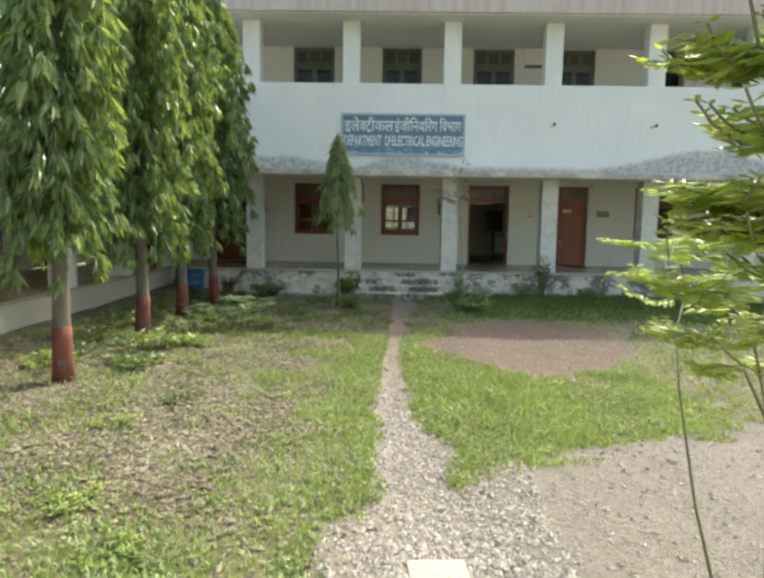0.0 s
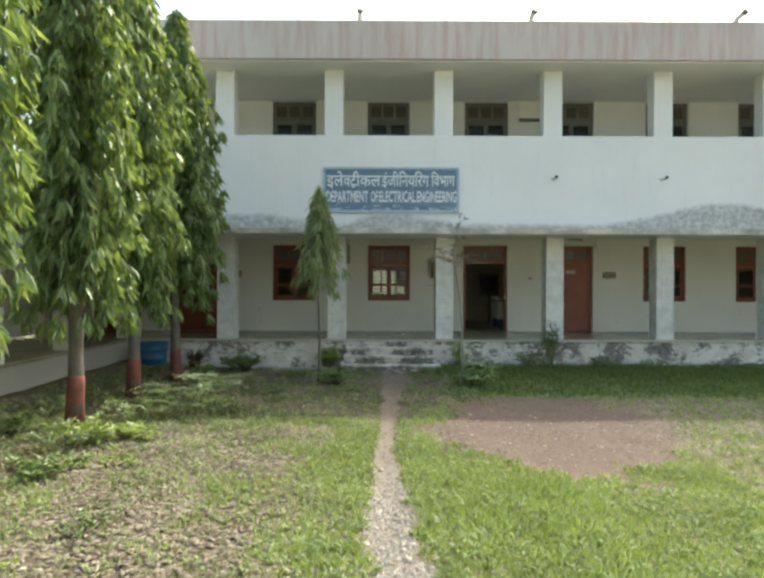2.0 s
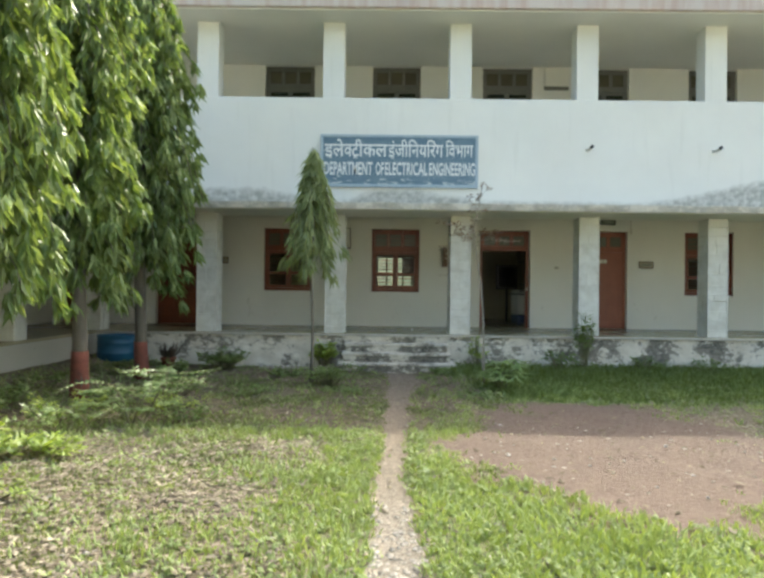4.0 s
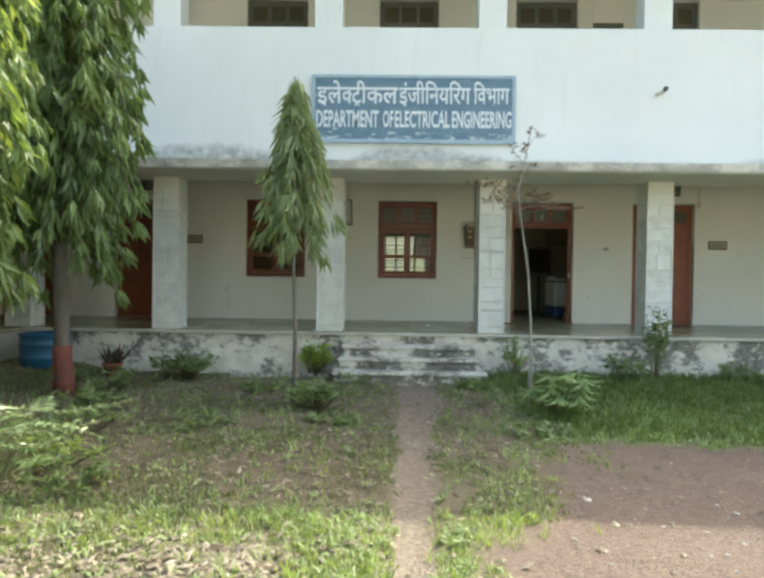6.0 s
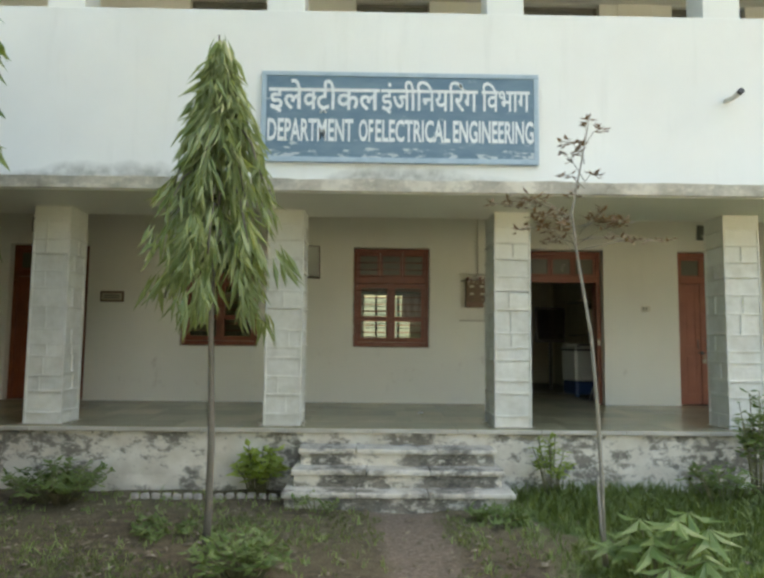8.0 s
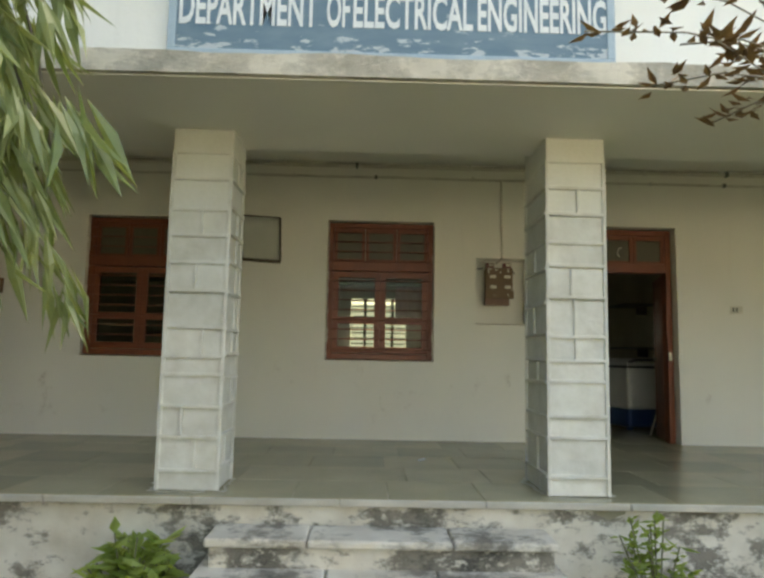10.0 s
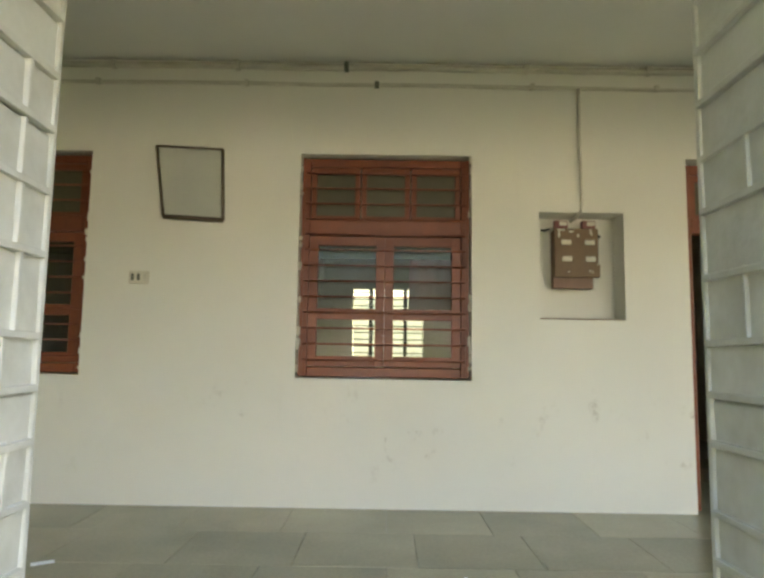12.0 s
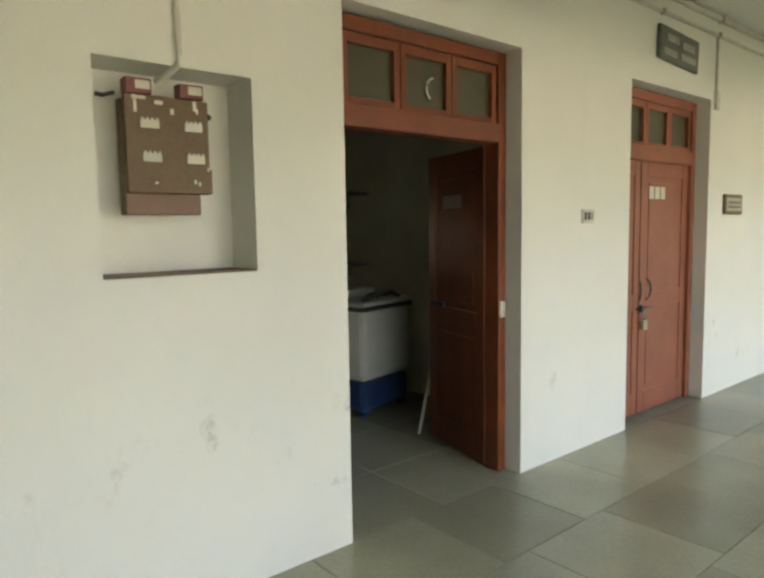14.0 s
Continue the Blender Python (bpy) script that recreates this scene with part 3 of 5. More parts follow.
# plinth and floor nosing
bm = bmesh.new()
n = 180
rows_ = []
for i in range(n + 1):
    x = X0 + (X1 - X0) * i / n
    rows_.append([bm.verts.new((x, 16.115 - o - 0.012 * nz(x, z * 3, 3.1), z)) for z, o in ((-0.05, 0.0), (-0.2, 0.004), (-0.35, 0.008), (-0.5, 0.016), (-0.62, 0.03), (-0.85, 0.04))])
for a, b in zip(rows_, rows_[1:]):
    for k in range(5):
        bm.faces.new((a[k], b[k], b[k + 1], a[k + 1]))
structure(part("plinth", bm, M_PLINTH), "flaking white-painted stone plinth with black damp stains", "plinth")
bm = bmesh.new()
for i in range(27):
    x = X0 + i * 0.9
    rbox(bm, x, x + 0.896, 16.06 + random.uniform(-0.004, 0.004), 16.30, -0.05, -0.004, 0.008)
structure(part("baseboard", bm, varied("nosing", (0.52, 0.50, 0.43), (0.38, 0.36, 0.30), 3.0, 0.7)), "worn pale stone nosing along the corridor edge", "nosing")

# conduits along the top of the corridor wall
for nm, z, r in (("cable_conduit", 2.985, 0.022), ("cable_conduit", 2.862, 0.014)):
    ob = thing(nm, "painted-over cable conduit clipped to the wall", "conduit", group="wall conduits")
    bm = bmesh.new()
    tube(bm, [(X0 + 0.1 + i * 0.6, WALL - r * 0.8, z + 0.008 * nz(i, z, 0.9)) for i in range(40)], r, 8)
    part("pipe", bm, M_CONDUIT, ob)
    for i in range(24):
        x = X0 + 0.5 + i * 0.97 + random.uniform(-0.2, 0.2)
        boxpart("clip", (x, x + 0.03, WALL - 2 * r - 0.012, WALL - 0.001, z - r - 0.006, z + r + 0.006), M_GREYPL if i % 4 == 0 else M_CONDUIT, ob, r=0.003)


# broken plaster where wall meets ceiling; dark strips stand for shade in its gaps
r = random.Random(19)
bm = bmesh.new()
x = X0 + 0.2
while x < X1 - 1.0:
    ln = r.uniform(0.15, 0.8)
    z = 3.016 + r.uniform(-0.004, 0.002)
    box(bm, x, x + ln, WALL - 0.004, WALL + 0.002, z - r.uniform(0.004, 0.009), z)
    if r.random() < 0.5:
        u = x + ln * r.random()
        box(bm, u, u + r.uniform(0.02, 0.07), WALL - 0.004, WALL + 0.002, z - r.uniform(0.02, 0.04), z - 0.008)
    x += ln + r.uniform(0.05, 0.6)
part("plaster_crack", bm, varied("plaster_gap_shade", (0.15, 0.135, 0.10), (0.22, 0.20, 0.15), 9.0, 0.9), bpy.data.objects["wall_north"], "dark strips for the shaded gaps in broken plaster along the ceiling")
for x, lean in ((-0.15, 0.0), (3.81, 0.06), (8.58, 0.16)):
    ob = thing("roof_spout", "short grey pipe stub standing on the roof edge", "spout", pose(x, 15.98, 7.25), "roof spouts")
    bm = bmesh.new()
    tube(bm, [(-lean, 0, -0.02), (-lean * 0.5, 0, 0.14), (lean * 0.2, -0.02, 0.24)], 0.06, 8)
    part("pipe", bm, M_CONDUIT, ob)
    bm = bmesh.new()
    tube(bm, [(lean * 0.2, -0.02, 0.235), (lean * 0.6 + 0.01, -0.06, 0.30)], [0.07, 0.075], 8)
    part("mouth", bm, M_GREYPL, ob, "dark pipe mouth")


# ---------------------------------------------------------------- columns with block facing
M_SPLASH = varied("dried_whitewash", (0.50, 0.475, 0.38), (0.38, 0.355, 0.26), 14.0, 0.8, 60, 0.2, 0.2)
COURSES = [0.0, 0.135, 0.355, 0.525, 0.73, 0.86, 1.035, 1.27, 1.48, 1.66, 1.84, 2.03, 2.21]


def block_mesh(name, w, h, material):
    bm = bmesh.new()
    rbox(bm, -w / 2, w / 2, -0.010, 0.010, -h / 2, h / 2, 0.007)
    jit = random.Random(int(w * 977 + h * 3001))
    for v in bm.verts:
        v.co += Vector((jit.uniform(-1, 1) * 0.002, jit.uniform(-1, 1) * 0.0025, jit.uniform(-1, 1) * 0.003))
    me = bpy.data.meshes.new(name)
    bm.to_mesh(me)
    bm.free()
    me.materials.append(material)
    return me


BLOCKS = {}


def column(x, rng):
    """A column, 0.385 wide and 0.40 deep, faced with painted blocks between raised joints."""
    W, D = 0.192, (0.28 if abs(x - 1.832) < 0.1 else 0.20)
    ob = thing("column", "white-painted verandah column faced with blocks and raised joints", "column", pose(x, COL + D + 0.005, 0), "verandah columns")
    boxpart("core", (-W + 0.012, W - 0.012, -D + 0.012, D - 0.012, -0.01, 2.38), M_COLUMN, ob, r=0.006)
    boxpart("plain_head", (-W - 0.008, W + 0.008, -D - 0.008, D + 0.008, 2.205, 2.379), M_COLTOP, ob, "cream plastered column head", r=0.006)
    if D > 0.25:
        boxpart("upper_shaft", (-W - 0.008, W + 0.008, 0.115, D + 0.008, 2.378, 3.028), M_COLTOP, ob, "cream plastered shaft behind the beam")
    jb = bmesh.new()
    for face in range(4):
        half = W if face % 2 == 0 else D
        m = pose(0, 0, 0, 0, 0, 90 * face) @ Matrix.Translation((0, -(D if face % 2 == 0 else W), 0))
        for k, (a, b) in enumerate(zip(COURSES, COURSES[1:])):
            a += rng.uniform(-0.022, 0.022) if k else 0
            cuts = [-half, half]
            if rng.random() < 0.45:
                cuts.insert(1, rng.uniform(-0.35, 0.35) * half)
            for c, d in zip(cuts, cuts[1:]):
                key = (round((d - c) * 50) / 50, round((b - a) * 50) / 50, k > 9)
                if key not in BLOCKS:
                    BLOCKS[key] = block_mesh("block", max(0.03, key[0] - 0.006), max(0.05, key[1] - 0.006), M_COLTOP if key[2] else M_COLUMN)
                o = new("block", BLOCKS[key])
                o.parent = ob
                o.matrix_basis = m @ pose((c + d) / 2, 0.008 + rng.uniform(-0.002, 0.003), (a + b) / 2, rng.uniform(-0.8, 0.8), 0, rng.uniform(-0.8, 0.8))
            if len(cuts) == 3:
                rbox(jb, cuts[1] - 0.010, cuts[1] + 0.010, -0.015, 0.01, a, b, 0.003, m)
            if k:
                rbox(jb, -half + 0.006, half - 0.006, -0.017 - rng.uniform(0, 0.005), 0.01, a - 0.011, a + 0.011, 0.003, m @ pose(0, 0, a, 0, rng.uniform(-0.9, 0.9), 0) @ pose(0, 0, -a))
        for s in (-1, 1):
            rbox(jb, s * half - 0.012, s * half + 0.012, -0.013, 0.008, 0.0, 2.215, 0.004, m)
    part("joints", jb, M_COLUMN, ob)
    # whitewash splashed on the floor round the foot
    n, pts = 48, []
    for i in range(n):
        a = math.tau * i / n
        q = 1.0 / max(abs(math.cos(a)) / W, abs(math.sin(a)) / D)
        q += 0.05 + 0.05 * nz(math.cos(a) * 2 + x, math.sin(a) * 2, 1.3) + 0.05 * rng.random() * rng.random()
        pts.append((q * math.cos(a), max(-0.30, q * math.sin(a)), 0.0035))
    raw("paint_splash", pts + [(p_[0] * 0.9, p_[1] * 0.9, 0.0055) for p_ in pts], [(i, (i + 1) % n, n + (i + 1) % n, n + i) for i in range(n)], M_SPLASH, ob)
    return ob


rng = random.Random(5)
for x in (-5.6, -3.262, -0.684, 1.832, 4.405, 6.98, 9.55, 12.12, 14.7):
    column(x, rng)
for i, x in enumerate((-5.96, -3.362, -0.778, 1.822, 4.412, 7.03, 9.63, 12.23, 14.83)):
    ob = thing("column", "plain whitewashed square gallery column", "column", pose(x, 16.67, 4.78), "gallery columns")
    boxpart("shaft", (-0.222, 0.222, -0.2, 0.2, -0.1, 1.56), M_PARAPET, ob, r=0.012)

# ---------------------------------------------------------------- steps
ob = thing("stone_steps", "worn cement steps with flaking white paint before the corridor", "steps")
for i, (y, z, a, b) in enumerate(((15.76, -0.165, -0.45, 1.57), (15.53, -0.33, -0.49, 1.60), (15.31, -0.495, -0.55, 1.66))):
    bm = bmesh.new()
    box(bm, a + 0.03, b - 0.03, y + 0.03, 16.09, z - 0.30, z - 0.045)
    part("riser", bm, M_STEP, ob)
    bm = bmesh.new()
    cuts = [a, a + (b - a) * rng.uniform(0.25, 0.4), a + (b - a) * rng.uniform(0.6, 0.75), b]
    for c, d in zip(cuts, cuts[1:]):
        rbox(bm, c + 0.003, d - 0.003, y + rng.uniform(-0.012, 0.012), 16.095, z - 0.05, z + rng.uniform(-0.004, 0.004), 0.014)
    part("tread", bm, M_TREAD, ob, "worn cement tread")


# ---------------------------------------------------------------- windows and doors
def window(name, a, b, z0, z1, y, wood=M_WOOD, glass=M_GLASS, bars=True, label="red oxide wooden window with fanlight and iron bars"):
    """A recessed wooden window: frame, three-light fanlight, two casements with two panes each, horizontal bars."""
    ob = structure(new(name), label, "window")
    ob.matrix_basis = pose(a, y, z0)
    w, h = b - a, z1 - z0
    F, d0, d1 = 0.065, 0.07, 0.15
    T = h - 0.50
    bm = bmesh.new()
    rbox(bm, 0.012, F, d0, d1, 0.012, h - 0.012)
    rbox(bm, w - F, w - 0.012, d0, d1, 0.012, h - 0.012)
    rbox(bm, F, w - F, d0, d1, h - 0.07, h - 0.012)
    rbox(bm, F, w - F, d0, d1, 0.012, 0.075)
    rbox(bm, F, w - F, d0 - 0.006, d1, T - 0.055, T + 0.055)
    part("window_frame", bm, wood, ob)
    step = (w - 2 * F) / 3
    for k in range(3):
        u = F + k * step
        bm = bmesh.new()
        for q in ((u + 0.004, u + 0.04, T + 0.06, h - 0.072), (u + step - 0.04, u + step - 0.004, T + 0.06, h - 0.072), (u + 0.04, u + step - 0.04, T + 0.06, T + 0.085), (u + 0.04, u + step - 0.04, h - 0.115, h - 0.072)):
            rbox(bm, q[0], q[1], d0 + 0.015, d1 - 0.015, q[2], q[3], 0.003)
        fl = part("fanlight", bm, wood, ob)
        boxpart("pane", (u + 0.03, u + step - 0.03, d0 + 0.04, d0 + 0.045, T + 0.07, h - 0.08), M_FROST, fl, r=0)
    half = (w - 2 * F) / 2
    for k in range(2):
        u = F + k * half
        bm = bmesh.new()
        mid = 0.40
        for q in ((u + 0.0005, u + 0.062, 0.08, T - 0.06), (u + half - 0.062, u + half - 0.0005, 0.08, T - 0.06), (u + 0.062, u + half - 0.062, 0.08, 0.15), (u + 0.062, u + half - 0.062, T - 0.125, T - 0.06), (u + 0.062, u + half - 0.062, mid, mid + 0.075)):
            rbox(bm, q[0], q[1], d0 + 0.012, d1 - 0.02, q[2], q[3], 0.003)
        cs = part("casement", bm, wood, ob)
        for q in ((0.145, mid + 0.01), (mid + 0.07, T - 0.12)):
            pn = boxpart("pane", (u + 0.055, u + half - 0.055, d0 + 0.036, d0 + 0.040, q[0], q[1]), glass, cs, r=0)
            pn.visible_shadow = False
        boxpart("paper_strip", (u + 0.055, u + half - 0.055, d0 + 0.046, d0 + 0.049, T - 0.21, T - 0.12), M_FROST, cs, "dull paper strip along the top of the glass", r=0)
    if bars:
        nb = 13
        for k in range(nb):
            z = 0.07 + (h - 0.14) * (k + 0.5) / nb
            bm = bmesh.new()
            tube(bm, [(0.014, d0 - 0.022, z), (w * 0.5, d0 - 0.022, z + 0.003 * math.sin(k * 3.1)), (w - 0.014, d0 - 0.022, z)], 0.0065, 6)
            part("bar", bm, M_BARS, ob)
        bm = bmesh.new()
        for u in (0.024, w - 0.024):
            box(bm, u - 0.012, u + 0.012, d0 - 0.032, d0 - 0.027, 0.02, h - 0.02)
        part("bar_strap", bm, M_WOOD, ob)
    # chipped plaster round the reveal
    bm = bmesh.new()
    r2 = random.Random(int(a * 100) + 7)
    for k in range(26):
        s = r2.choice((0.0, 1.0))
        z = r2.uniform(0.02, h - 0.05)
        e = r2.uniform(0.008, 0.02)
        x = 0.003 if s == 0 else w - 0.003 - e
        box(bm, x, x + e, 0.004 + r2.uniform(0, 0.03), 0.05, z, z + r2.uniform(0.015, 0.06))
    part("plaster_chip", bm, M_CREAM, ob, "pale plaster chips in the reveal")
    return ob


for i, (a, b) in enumerate(WINDOWS):
    window("window_%d" % (i + 1), a, b, SILL, HEAD, WALL)
# frame grey lightened to stand for haze over the upper windows
M_UPFRAME = varied("upper_frame", (0.17, 0.165, 0.145), (0.13, 0.13, 0.115), 4.0, 0.6)
for i, (a, b) in enumerate(UPWIN):
    window("window_%d" % (i + 11), a, b, 4.3, UPHEAD, WALL, wood=M_UPFRAME, bars=False, label="dark upper window with wooden frame and panes")


def door_leaf(parent, w, h, material, thick=0.035):
    """A panelled leaf, hinge edge at x = 0, face at y = 0."""
    bm = bmesh.new()
    box(bm, 0.0, w, 0.008, thick, 0.0, h)
    s = min(0.09, w * 0.24)
    for q in ((0, s, 0, h), (w - s, w, 0, h), (s, w - s, 0, 0.16), (s, w - s, 0.78, 0.90), (s, w - s, h - 0.11, h)):
        rbox(bm, q[0], q[1], 0.0, thick + 0.002, q[2], q[3], 0.004)
    lf = part("door_leaf", bm, material, parent)
    if w > 0.25:
        bm = bmesh.new()
        for q in ((0.17, 0.77), (0.91, h - 0.12)):
            rbox(bm, s + 0.03, w - s - 0.03, 0.003, 0.02, q[0] + 0.03, q[1] - 0.03, 0.006)
        part("raised_panel", bm, material, lf)
    return lf


def door(name, a, b, label, wood, leaf_mat, leaves=True, depth=0.10):
    ob = structure(new(name), label, "door")
    ob.matrix_basis = pose(a, WALL, 0)
    w, h, F = b - a, HEAD, 0.075
    d0, d1 = depth - 0.0, depth + 0.10
    bm = bmesh.new()
    rbox(bm, 0.01, F, d0, d1, 0.0, h - 0.012)
    rbox(bm, w - F, w - 0.01, d0, d1, 0.0, h - 0.012)
    rbox(bm, F, w - F, d0, d1, h - 0.08, h - 0.012)
    rbox(bm, F, w - F, d0 - 0.004, d1, 1.87, 1.975)
    part("door_frame", bm, wood, ob)
    step = (w - 2 * F) / 3
    for k in range(3):
        u = F + k * step
        bm = bmesh.new()
        for q in ((u + 0.003, u + 0.04, 1.978, h - 0.082), (u + step - 0.04, u + step - 0.003, 1.978, h - 0.082), (u + 0.04, u + step - 0.04, 1.978, 2.005), (u + 0.04, u + step - 0.04, h - 0.13, h - 0.082)):
            rbox(bm, q[0], q[1], d0 + 0.015, d1 - 0.02, q[2], q[3], 0.003)
        fl = part("fanlight", bm, wood, ob)
        boxpart("pane", (u + 0.03, u + step - 0.03, d0 + 0.04, d0 + 0.045, 1.985, h - 0.10), M_FROST, fl, r=0)
    if leaves:
        s = 0.315
        l1 = door_leaf(ob, s, 1.86, leaf_mat)
        l1.matrix_basis = pose(F, d0 + 0.03, 0.008)
        l2 = door_leaf(ob, w - 2 * F - s - 0.006, 1.86, leaf_mat)
        l2.matrix_basis = pose(F + s + 0.006, d0 + 0.026, 0.008)
    return ob


doors = []
for i, (a, b) in enumerate(DOORS):
    lab = ("closed dark red double door with fanlight", "closed dark red double door with fanlight", "open red oxide door with three-light fanlight", "closed faded red double door with fanlight and padlock")[i]
    wood = M_DOORPINK if i == 3 else M_WOOD
    doors.append(door("door_%d" % (i + 1), a, b, lab, wood, M_DOORPINK if i == 3 else M_WOOD, leaves=(i != 2)))

# the open door's leaves, swung into the room
d3 = doors[2]
w3 = DOORS[2][1] - DOORS[2][0]
lf = door_leaf(d3, 0.66, 1.855, M_WOOD)
lf.matrix_basis = pose(w3 - 0.078, 0.205, 0.008) @ pose(0, 0, 0, 0, 0, 74) @ Matrix.Diagonal((1, -1, 1, 1))
boxpart("tower_bolt", (0.44, 0.60, -0.02, -0.001, 0.90, 0.93), M_DARK, lf, "iron bolt")
boxpart("label_paper", (0.24, 0.46, -0.006, -0.001, 1.52, 1.60), varied("worn_label", (0.30, 0.20, 0.17), (0.42, 0.32, 0.28), 30.0, 0.8), lf, "torn paper label")
boxpart("latch_plate", (w3 - 0.07, w3 - 0.03, 0.085, 0.1, 0.90, 0.99), M_CREAM, d3, "pale latch plate")
lf2 = door_leaf(d3, 0.35, 1.855, M_WOOD)
lf2.matrix_basis = pose(0.078, 0.205, 0.008) @ pose(0, 0, 0, 0, 0, 96)
bm = bmesh.new()
tube(bm, [(0.66 + 0.05 * math.cos(t), 0.125, 2.10 + 0.055 * math.sin(t)) for t in np.linspace(1.6, 4.2, 9)], 0.006, 6)
part("wire_hook", bm, M_CREAM, d3, "bent wire in the fanlight")

# the locked door's furniture
d4 = doors[3]
for s in (-1, 1):
    bm = bmesh.new()
    tube(bm, [(0.393 + s * 0.05 + s * 0.022 * math.sin(t), 0.10 - 0.025 * math.sin(t), 0.94 + 0.075 * math.cos(t)) for t in np.linspace(0, math.pi, 9)], 0.007, 6)
    part("handle", bm, M_DARK, d4, "dark iron pull handle")
bm = bmesh.new()
tube(bm, [(0.34, 0.112, 0.80), (0.56, 0.112, 0.80)], 0.008, 6)
rbox(bm, 0.38, 0.42, 0.095, 0.118, 0.775, 0.825)
part("bolt", bm, M_DARK, d4, "sliding iron bolt")
bm = bmesh.new()
rbox(bm, 0.40, 0.455, 0.085, 0.11, 0.64, 0.71, 0.008)
tube(bm, [(0.412, 0.098, 0.70), (0.414, 0.098, 0.765), (0.428, 0.098, 0.78), (0.442, 0.098, 0.765), (0.443, 0.098, 0.70)], 0.006, 6)
part("padlock", bm, varied("padlock_brass", (0.45, 0.40, 0.30), (0.3, 0.27, 0.2), 20, 0.4, metal=0.6), d4, "small brass padlock")
for k, u in enumerate((0.50, 0.585, 0.67)):
    boxpart("label_paper", (u, u + 0.07, 0.119, 0.122, 1.60, 1.69), M_CREAM, d4, "white paper label on the door", r=0)

# ---------------------------------------------------------------- things on the corridor wall
M_FADED = varied("faded_letter", (0.36, 0.37, 0.31), (0.26, 0.27, 0.22), 30, 0.8)
# name boards over the doors
for x in (5.30, -4.95):
    ob = thing("door_sign", "dark grey name board with faded writing above the door", "sign", pose(x, WALL, 2.545, 0, 3, 0), "door name boards")
    boxpart("board", (0.0, 0.60, -0.03, -0.002, 0.0, 0.235), M_GREYPL, ob, r=0.012)
    for q in ((0.10, 0.27, 0.135, 0.185), (0.33, 0.52, 0.125, 0.175), (0.06, 0.25, 0.04, 0.085), (0.31, 0.54, 0.045, 0.09)):
        boxpart("writing_bar", (q[0], q[1], -0.034, -0.029, q[2], q[3]), M_FADED, ob, r=0)
for x in (6.47, -3.86):
    ob = thing("name_plate", "small brown-framed name plate on the wall", "sign", pose(x, WALL, 1.485), "wall name plates")
    boxpart("plate", (0.0, 0.36, -0.022, -0.002, 0.0, 0.165), M_PLYWOOD, ob, r=0.03)
    boxpart("face", (0.03, 0.33, -0.026, -0.021, 0.03, 0.135), varied("plate_face", (0.44, 0.40, 0.29), (0.36, 0.32, 0.22), 12, 0.5), ob)
    for z in (0.052, 0.088):
        boxpart("writing_bar", (0.06, 0.30, -0.029, -0.0255, z, z + 0.02), M_GREYPL, ob, r=0)
for x, z in ((-1.155, 1.455), (4.42, 1.43)):
    ob = thing("switch_board", "small cream switch plate with dark switches on the wall", "switch", pose(x, WALL, z), "wall switches")
    boxpart("plate", (0.0, 0.135, -0.014, -0.001, -0.005, 0.08), M_CREAM, ob)
    for k in range(3):
        boxpart("switch", (0.015 + k * 0.04, 0.035 + k * 0.04, -0.022, -0.013, 0.015, 0.062), M_GREYPL if k < 2 else M_CONDUIT, ob)

# tilted notice frame hanging on the wall
ob = thing("notice_frame", "crooked empty notice frame with dark rim hanging from the wall", "picture frame", pose(-0.97, WALL - 0.035, 1.885) @ pose(0, 0, 0, 5, 0, 0))
w, h = 0.44, 0.50
bm = bmesh.new()
bm.faces.new([bm.verts.new(q) for q in ((0.035, 0.0, 0.02), (w, 0.0, 0.0), (w - 0.01, 0.0, h - 0.02), (-0.02, 0.0, h))])
bmesh.ops.solidify(bm, geom=list(bm.faces), thickness=0.02)
part("panel", bm, varied("notice_board", (0.84, 0.86, 0.78), (0.78, 0.80, 0.73), 3, 0.6), ob)
bm = bmesh.new()
for p, q, r in (((0.035, 0.02), (w, 0.0), 0.016), ((w, 0.0), (w - 0.01, h - 0.02), 0.011), ((w - 0.01, h - 0.02), (-0.02, h), 0.008), ((-0.02, h), (0.035, 0.02), 0.010)):
    tube(bm, [(p[0], -0.006, p[1]), (q[0], -0.006, q[1])], r, 4)
part("rim", bm, varied("dark_brown_rim", (0.09, 0.07, 0.04), (0.13, 0.10, 0.06), 10, 0.5), ob, "dark brown wooden rim")
bm = bmesh.new()
tube(bm, [(0.22, 0.0, h - 0.02), (0.22, 0.12, h + 0.02)], 0.004, 5)
part("hanger", bm, M_DARK, ob, "iron hanger")
bm = bmesh.new()
tube(bm, [(0.25, 0.0, 0.02), (0.25, 0.036, 0.02)], 0.006, 5)
part("peg", bm, M_DARK, ob, "iron peg")

